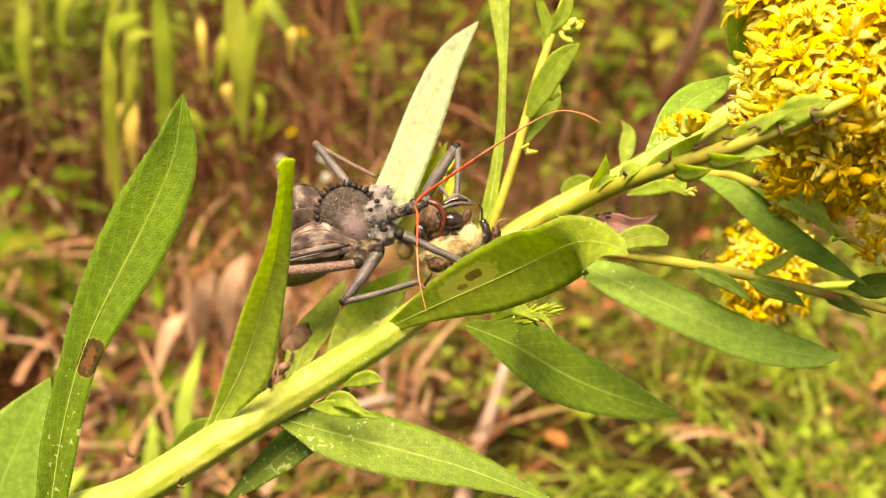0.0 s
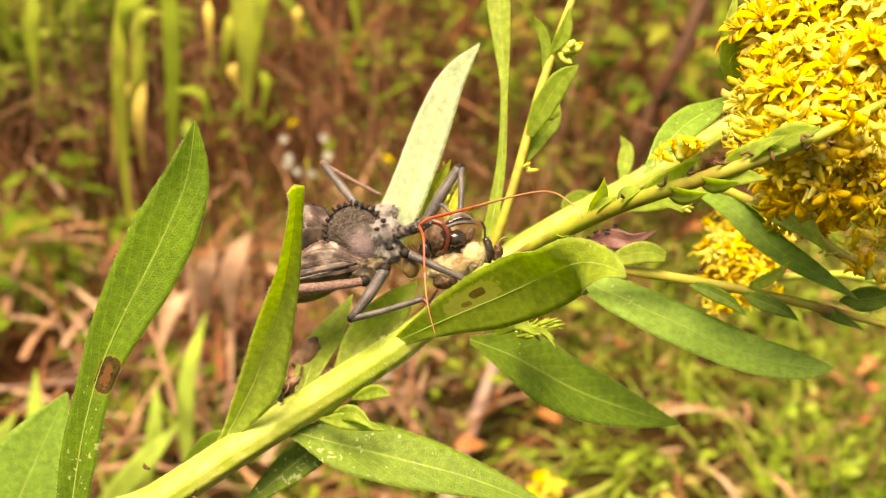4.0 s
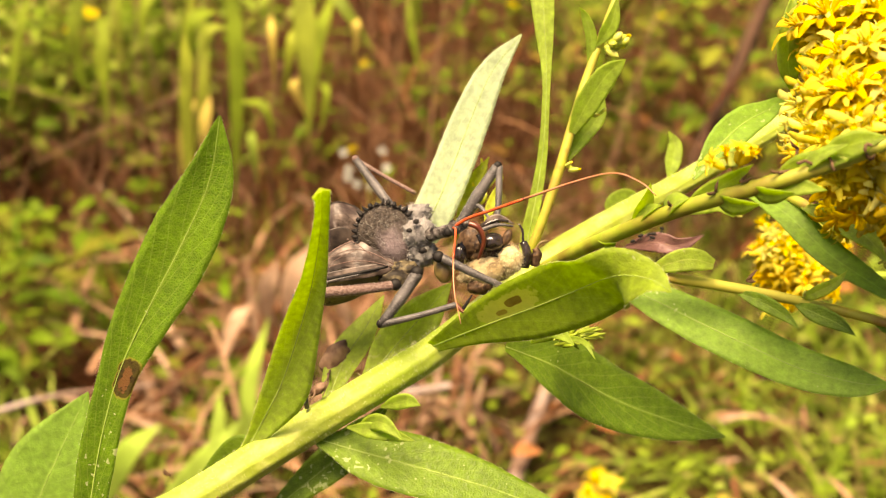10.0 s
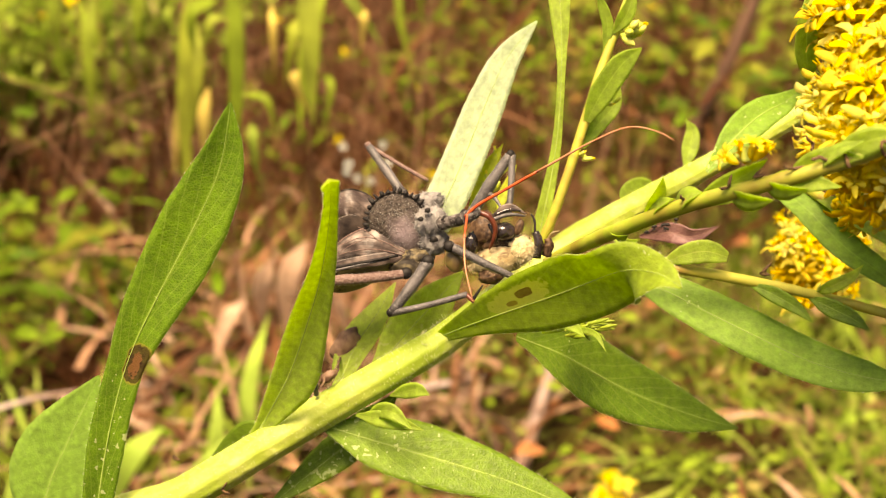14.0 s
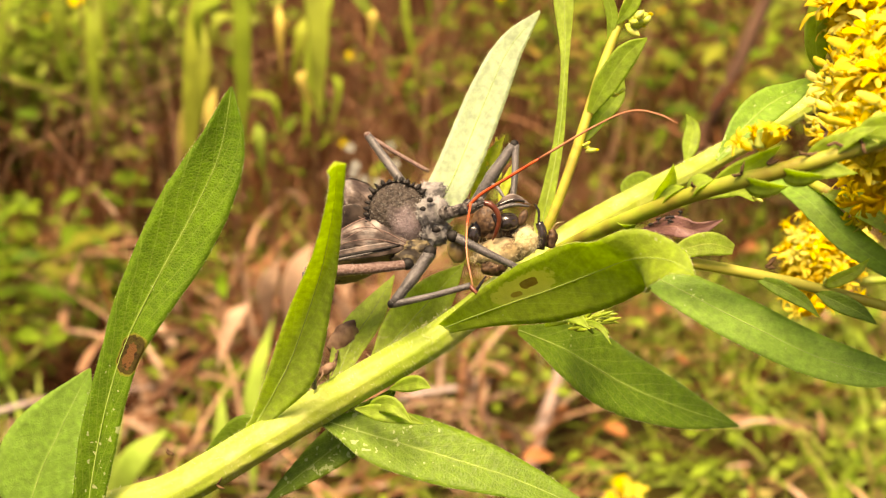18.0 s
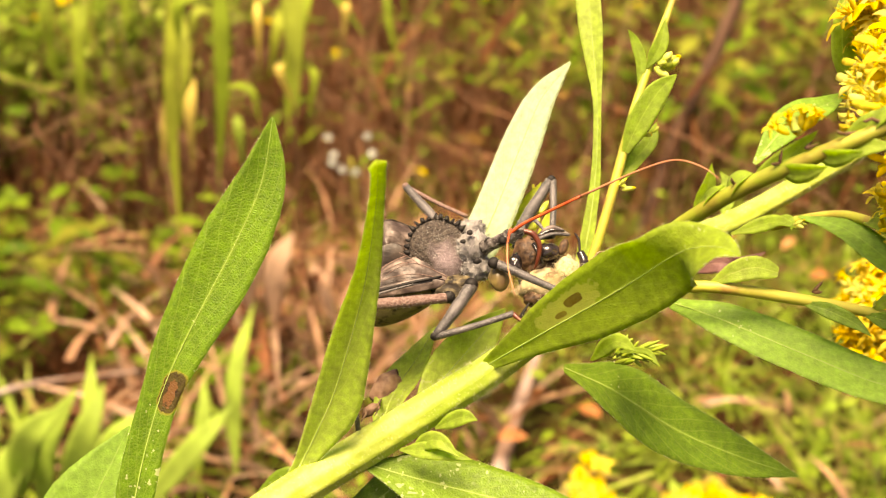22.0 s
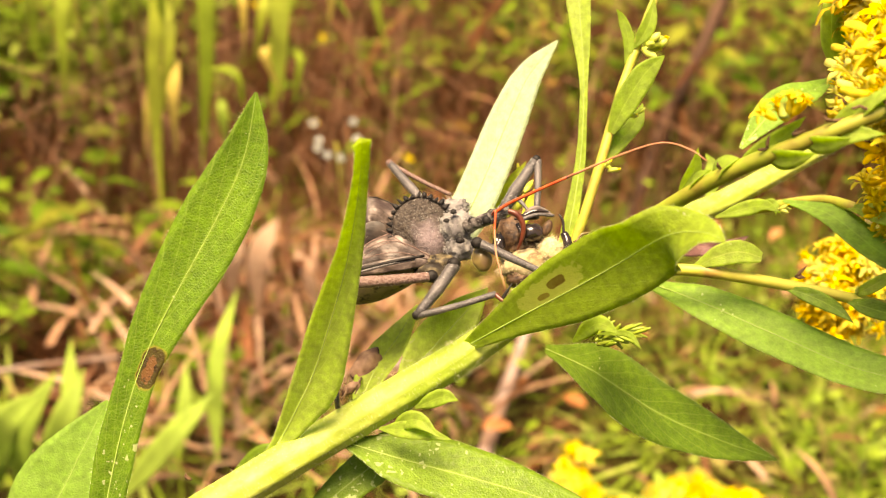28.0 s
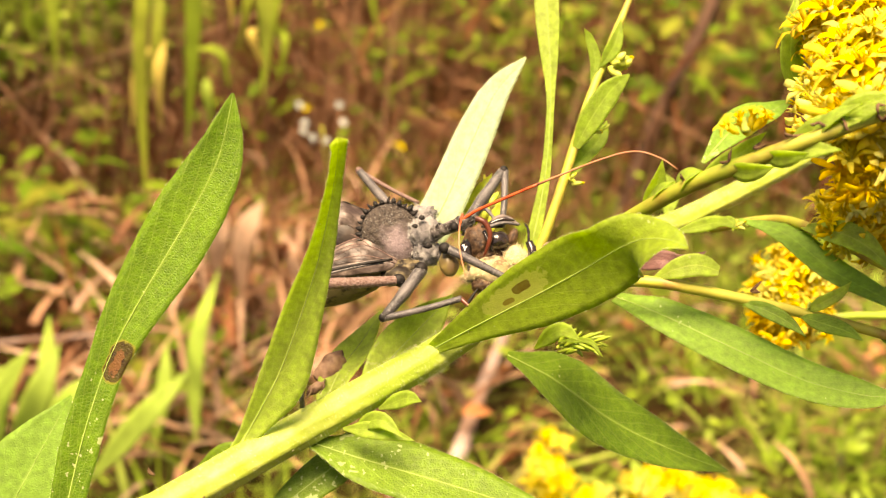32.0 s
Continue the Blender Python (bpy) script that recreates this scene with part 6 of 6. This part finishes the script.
plume.matrix_world = PLUME[0][1]
flower_head(plume, [((2, 0, 10), (6, 5, 5), 26), ((4, 2, 17), (4, 4, 4), 14), ((10, 2, 13), (5, 4, 5), 18), ((8, 0, 6), (4, 4, 4), 12), ((2, 0, 2), (3, 3, 3), 7)], 7, 1.0, label="yellow flower head", fill=1.5)
link("stem", *tube([(4, 3, 8), (50, 12, 2), (130, 40, -60), (190, 90, -400)], [0.8, 1.0, 1.4, 2.0], sides=7), STEM, plume)


def wild_goldenrod(spots, seed, scale, foot, label):
    ob = thing("goldenrod_plant", label, "plant", "goldenrods in the meadow")
    ob.location = foot
    k = Vector(foot)
    stem_top = Vector(spots[0][0]) - k
    flower_head(ob, [((Vector(p) - k) / MM, r, n) for p, r, n in spots], seed, scale, fill=0.6)
    link("stem", *tube([(0, 0, -15), stem_top / MM * 0.5 + Vector((15, 0, 0)), stem_top / MM], [2.5, 2.0, 1.2], sides=7), STEM, ob)
    return ob


wild_goldenrod([((0.084, 0.504, 0.156), (6, 8, 14), 26), ((0.107, 0.498, 0.134), (8, 8, 9), 24), ((0.141, 0.518, 0.138), (14, 10, 12), 40), ((0.167, 0.516, 0.130), (14, 10, 9), 34), ((0.191, 0.515, 0.124), (11, 10, 8), 22)], 21, 2.0, (0.14, 0.66, GROUND), "goldenrod with bright yellow flower plumes")


def lance_plant(label, foot, stems, seed=3, green=LANCE):
    """A tall leafy plant: stems of (points), each with drooping lance leaves as parts."""
    rnd = random.Random(seed)
    ob = thing("tall_herb", label, "plant", "tall herbs in the meadow")
    ob.location = foot
    base = Vector(foot)
    for pts, leaves in stems:
        rel = [(Vector(p) - base) / MM for p in pts]
        link("stem", *tube(rel, [1.3, 1.0, 0.6], sides=6), PINKISH, ob)
        for q0, q1, w in leaves:
            a, b = (Vector(q0) - base) / MM, (Vector(q1) - base) / MM
            m = (a + b) / 2 + Vector((rnd.uniform(-6, 6), -6, 10))
            v, f, uv, mid = blade([a, m, b], w, n=14, m=2, tooth=0, thick=0.3, seed=rnd.randrange(99), face=(rnd.uniform(-0.4, 0.4), -0.85, 0.6), fold=0.2)
            link("leaf", v, f, green, ob, uvs=uv)
    return ob


lance_plant("tall yellow-green herb with drooping narrow leaves", (-0.13, 0.74, GROUND), [
    ([(-0.13, 0.74, GROUND), (-0.135, 0.72, 0.24), (-0.13, 0.7, 0.43)], [((-0.137, 0.68, 0.400), (-0.146, 0.66, 0.228), 9.5), ((-0.119, 0.69, 0.400), (-0.123, 0.67, 0.262), 9.5), ((-0.122, 0.66, 0.378), (-0.135, 0.65, 0.350), 7), ((-0.116, 0.66, 0.368), (-0.131, 0.65, 0.350), 6), ((-0.113, 0.66, 0.326), (-0.093, 0.65, 0.306), 5), ((-0.108, 0.66, 0.310), (-0.104, 0.65, 0.278), 6), ((-0.16, 0.72, 0.385), (-0.178, 0.70, 0.345), 8), ((-0.15, 0.74, 0.35), (-0.157, 0.72, 0.275), 7)]),
    ([(-0.07, 0.72, GROUND), (-0.08, 0.70, 0.25), (-0.07, 0.68, 0.44)], [((-0.074, 0.66, 0.400), (-0.071, 0.64, 0.313), 13), ((-0.066, 0.65, 0.340), (-0.065, 0.64, 0.311), 4.5), ((-0.055, 0.65, 0.390), (-0.031, 0.63, 0.359), 7), ((-0.082, 0.68, 0.365), (-0.09, 0.67, 0.325), 6), ((-0.03, 0.72, 0.39), (-0.012, 0.71, 0.355), 6)]),
])
lance_plant("yellowed hanging leaves of a withering herb", (-0.11, 0.75, GROUND), [
    ([(-0.11, 0.75, GROUND), (-0.112, 0.73, 0.25), (-0.11, 0.72, 0.4)], [((-0.132, 0.67, 0.328), (-0.135, 0.66, 0.276), 6.5), ((-0.046, 0.64, 0.374), (-0.043, 0.63, 0.357), 5.5), ((-0.097, 0.69, 0.370), (-0.096, 0.68, 0.330), 4.5), ((-0.155, 0.73, 0.31), (-0.165, 0.71, 0.262), 6), ((-0.084, 0.7, 0.33), (-0.078, 0.69, 0.305), 6)]),
], 11, green=YELLOWED)
rnd = random.Random(77)
spots = []
for k in range(12):
    x = -0.34 + 0.026 * k + rnd.uniform(-0.02, 0.02)
    y, top = rnd.uniform(0.85, 1.1), rnd.uniform(0.32, 0.42)
    drop = rnd.uniform(0.04, 0.11)
    spots.append(((x, y, top), (x + rnd.uniform(-0.03, 0.03), y - 0.02, top - drop), rnd.uniform(6, 12)))
lance_plant("tall clump of herbs with drooping yellow-green leaves", (-0.2, 1.0, GROUND), [
    ([(-0.2, 1.0, GROUND), (-0.22, 1.0, 0.25), (-0.2, 0.98, 0.45)], spots[::3]), ([(-0.1, 1.02, GROUND), (-0.1, 1.02, 0.25), (-0.08, 1.0, 0.45)], spots[1::3]), ([(-0.27, 0.95, GROUND), (-0.28, 0.95, 0.25), (-0.3, 0.95, 0.44)], spots[2::3])], 5)
lance_plant("low herb with pale green leaves", (-0.30, 0.62, GROUND), [
    ([(-0.30, 0.62, GROUND), (-0.184, 0.501, 0.143), (-0.178, 0.511, 0.169)], [((-0.183, 0.484, 0.155), (-0.158, 0.482, 0.229), 15), ((-0.177, 0.486, 0.160), (-0.154, 0.509, 0.217), 13), ((-0.187, 0.471, 0.176), (-0.158, 0.470, 0.227), 15), ((-0.167, 0.505, 0.154), (-0.137, 0.522, 0.195), 14), ((-0.145, 0.501, 0.144), (-0.095, 0.522, 0.198), 12), ((-0.197, 0.467, 0.166), (-0.182, 0.483, 0.205), 14), ((-0.111, 0.595, 0.111), (-0.100, 0.633, 0.204), 11), ((-0.138, 0.590, 0.098), (-0.129, 0.617, 0.165), 9), ((-0.170, 0.525, 0.151), (-0.172, 0.550, 0.212), 10)]),
], green=FRESH)
lance_plant("withered plant with broad pale dry leaves", (-0.1, 0.74, GROUND), [
    ([(-0.1, 0.74, GROUND), (-0.1, 0.74, 0.15), (-0.095, 0.73, 0.22)], [((-0.087, 0.72, 0.214), (-0.103, 0.72, 0.144), 15), ((-0.109, 0.72, 0.203), (-0.118, 0.72, 0.146), 12), ((-0.13, 0.73, 0.17), (-0.15, 0.71, 0.13), 11), ((-0.08, 0.75, 0.18), (-0.062, 0.73, 0.14), 10), ((-0.05, 0.78, 0.2), (-0.03, 0.77, 0.15), 9)]),
], 21, green=STRAW)


def twig(pts, r, label, material=TWIG):
    base = Vector(pts[0])
    ob = link("twig", *tube([(Vector(p) - base) / MM for p in pts], r, sides=7, rough=0.08), material)
    ob.location = base
    tagged(ob, label, "twig", "dry twigs in the grass")


twig([(0.038, 0.593, 0.099), (0.052, 0.642, 0.115), (0.065, 0.681, 0.129), (0.076, 0.718, 0.142)], [5.0, 4.8, 3.8, 3.0], "pale dry broken twig")
twig([(0.037, 0.656, 0.095), (0.018, 0.688, 0.121), (0.006, 0.718, 0.142)], [2.2, 2.0, 1.6], "thin brown dry twig", BARK)
twig([(-0.037, 0.670, 0.131), (-0.009, 0.681, 0.131), (0.017, 0.692, 0.130)], [2.8, 2.6, 2.2], "pale dry twig lying in the grass")
twig([(-0.262, 0.60, 0.157), (-0.220, 0.60, 0.169), (-0.165, 0.61, 0.171)], [1.6, 1.5, 1.2], "pale dry twig lying in the grass")
twig([(0.18, 1.0, GROUND), (0.215, 1.0, 0.206), (0.239, 1.0, 0.268), (0.265, 1.0, 0.345)], [6.5, 6, 6, 5], "dark standing branch in the thicket", BARK)
twig([(-0.14, 0.674, 0.17), (-0.165, 0.674, 0.204), (-0.199, 0.674, 0.252), (-0.230, 0.674, 0.300)], [1.0, 0.9, 0.8, 0.6], "slender pinkish dry stalk", PINKISH)

bloom = thing("white_aster", "small white flowers among dry stalks", "flower")
bloom.location = (-0.047, 0.70, 0.27)
rnd = random.Random(5)
for q in ((-0.056, 0.69, 0.276), (-0.060, 0.70, 0.284), (-0.051, 0.69, 0.267), (-0.036, 0.70, 0.285), (-0.033, 0.69, 0.277), (-0.044, 0.70, 0.262), (-0.058, 0.70, 0.268)):
    parts = []
    p = (Vector(q) - bloom.location) / MM
    for k in range(9):
        a = 2 * math.pi * k / 9
        d = Vector((math.cos(a), -0.3, math.sin(a)))
        v, f, uv, mid = blade([p, p + d * 1.6, p + d * 3.0 + Vector((0, -0.6, 0))], 1.5, face=(0, -0.6, 0.8), n=4, m=1, tooth=0, thick=0.2)
        parts.append((v, f))
    link("blossom", *join(parts), WHITE, bloom)
link("stem", *tube([(0, 3, 0), (4, 14, -70), (3, 24, -200)], [0.7, 0.9, 1.2], sides=6), STEM_RED, bloom)


# ---- what moves ----
def motions():
    for ob in (plant, bug, bee, lodger):
        walk(ob, SWAY)
    for ob in APHIDS:
        shift = Matrix.Translation(Vector(ob["spot"]) * MM)
        walk(ob, [(t, m @ shift) for t, m in SWAY])
    walk(plume, PLUME)
    walk(antenna_up, [
        (0.0, pose(0.00341, -0.00600, 0.00511, 7.3, 1.1, -20.8)),
        (1.0, pose(0.00341, -0.00600, 0.00511, 6.8, 3.5, -18.3)),
        (2.0, pose(0.00341, -0.00600, 0.00511, 8.6, 9.5, -21.2)),
        (3.0, pose(0.00341, -0.00600, 0.00511, 9.9, 14.5, -23.9)),
        (6.0, pose(0.00341, -0.00600, 0.00511, 13.4, 23.1, -43.1)),
        (7.0, pose(0.00341, -0.00600, 0.00511, 13.1, 22.3, -40.8)),
        (8.0, pose(0.00341, -0.00600, 0.00511, 12.7, 18.8, -37.6)),
        (9.0, pose(0.00341, -0.00600, 0.00511, 11.9, 14.8, -33.8)),
        (10.0, pose(0.00341, -0.00600, 0.00511, 8.4, 11.7, -19.2)),
        (11.0, pose(0.00341, -0.00600, 0.00511, 5.9, 4.8, -14.4)),
        (12.0, pose(0.00341, -0.00600, 0.00511, 4.8, 2.6, -12.2)),
        (13.0, pose(0.00341, -0.00600, 0.00511, 4.4, -0.0, -12.8)),
        (14.0, pose(0.00341, -0.00600, 0.00511, 4.0, 0.6, -11.0)),
        (17.0, pose(0.00341, -0.00600, 0.00511, 3.3, -0.8, -10.0)),
        (18.0, pose(0.00341, -0.00600, 0.00511, 5.0, -0.5, -14.8)),
        (19.0, pose(0.00341, -0.00600, 0.00511, 6.0, 4.0, -15.2)),
        (20.0, pose(0.00341, -0.00600, 0.00511, 6.7, 7.4, -15.5)),
        (21.0, pose(0.00341, -0.00600, 0.00511, 7.7, 9.2, -18.1)),
        (22.0, pose(0.00341, -0.00600, 0.00511, 8.7, 12.6, -19.6)),
        (23.0, pose(0.00341, -0.00600, 0.00511, 9.7, 14.1, -23.2)),
        (24.0, pose(0.00341, -0.00600, 0.00511, 10.3, 16.6, -24.7)),
        (25.0, pose(0.00341, -0.00600, 0.00511, 10.2, 17.0, -24.2)),
        (28.0, pose(0.00341, -0.00600, 0.00511, 8.2, 12.2, -18.1)),
        (29.0, pose(0.00341, -0.00600, 0.00511, 8.2, 9.9, -19.4)),
        (30.0, pose(0.00341, -0.00600, 0.00511, 7.2, 12.1, -13.6)),
        (31.0, pose(0.00341, -0.00600, 0.00511, 7.9, 12.2, -16.7)),
        (32.0, pose(0.00341, -0.00600, 0.00511, 6.9, 10.4, -13.8)),
    ])
    walk(antenna_down, [
        (0.0, pose(0.00341, -0.00600, 0.00511, -4.6, -0.7, 0.1)),
        (1.0, pose(0.00341, -0.00600, 0.00511, 0.9, -1.4, 0.6)),
        (2.0, pose(0.00341, -0.00600, 0.00511, 3.1, -5.5, 2.4)),
        (3.0, pose(0.00341, -0.00600, 0.00511, 3.6, -4.1, 1.8)),
        (6.0, pose(0.00341, -0.00600, 0.00511, 1.0, -0.0, 0.1)),
        (7.0, pose(0.00341, -0.00600, 0.00511, -10.1, 0.3, -0.8)),
        (8.0, pose(0.00341, -0.00600, 0.00511, -30.7, -2.9, 0.3)),
        (9.0, pose(0.00341, -0.00600, 0.00511, -24.7, 1.6, -2.7)),
        (10.0, pose(0.00341, -0.00600, 0.00511, -18.4, 0.5, -1.5)),
        (11.0, pose(0.00341, -0.00600, 0.00511, -25.2, 1.2, -2.5)),
        (12.0, pose(0.00341, -0.00600, 0.00511, -23.5, 0.8, -2.0)),
        (13.0, pose(0.00341, -0.00600, 0.00511, -28.2, 2.0, -3.4)),
        (14.0, pose(0.00341, -0.00600, 0.00511, -28.4, -0.6, -1.4)),
        (17.0, pose(0.00341, -0.00600, 0.00511, -30.6, -0.7, -1.5)),
        (18.0, pose(0.00341, -0.00600, 0.00511, -29.3, 1.1, -2.8)),
        (19.0, pose(0.00341, -0.00600, 0.00511, -30.4, 1.6, -3.3)),
        (23.0, pose(0.00341, -0.00600, 0.00511, -28.6, 1.6, -3.1)),
        (28.0, pose(0.00341, -0.00600, 0.00511, -24.4, -0.5, -1.2)),
        (32.0, pose(0.00341, -0.00600, 0.00511, -31.2, 1.7, -3.5)),
    ])


motions()
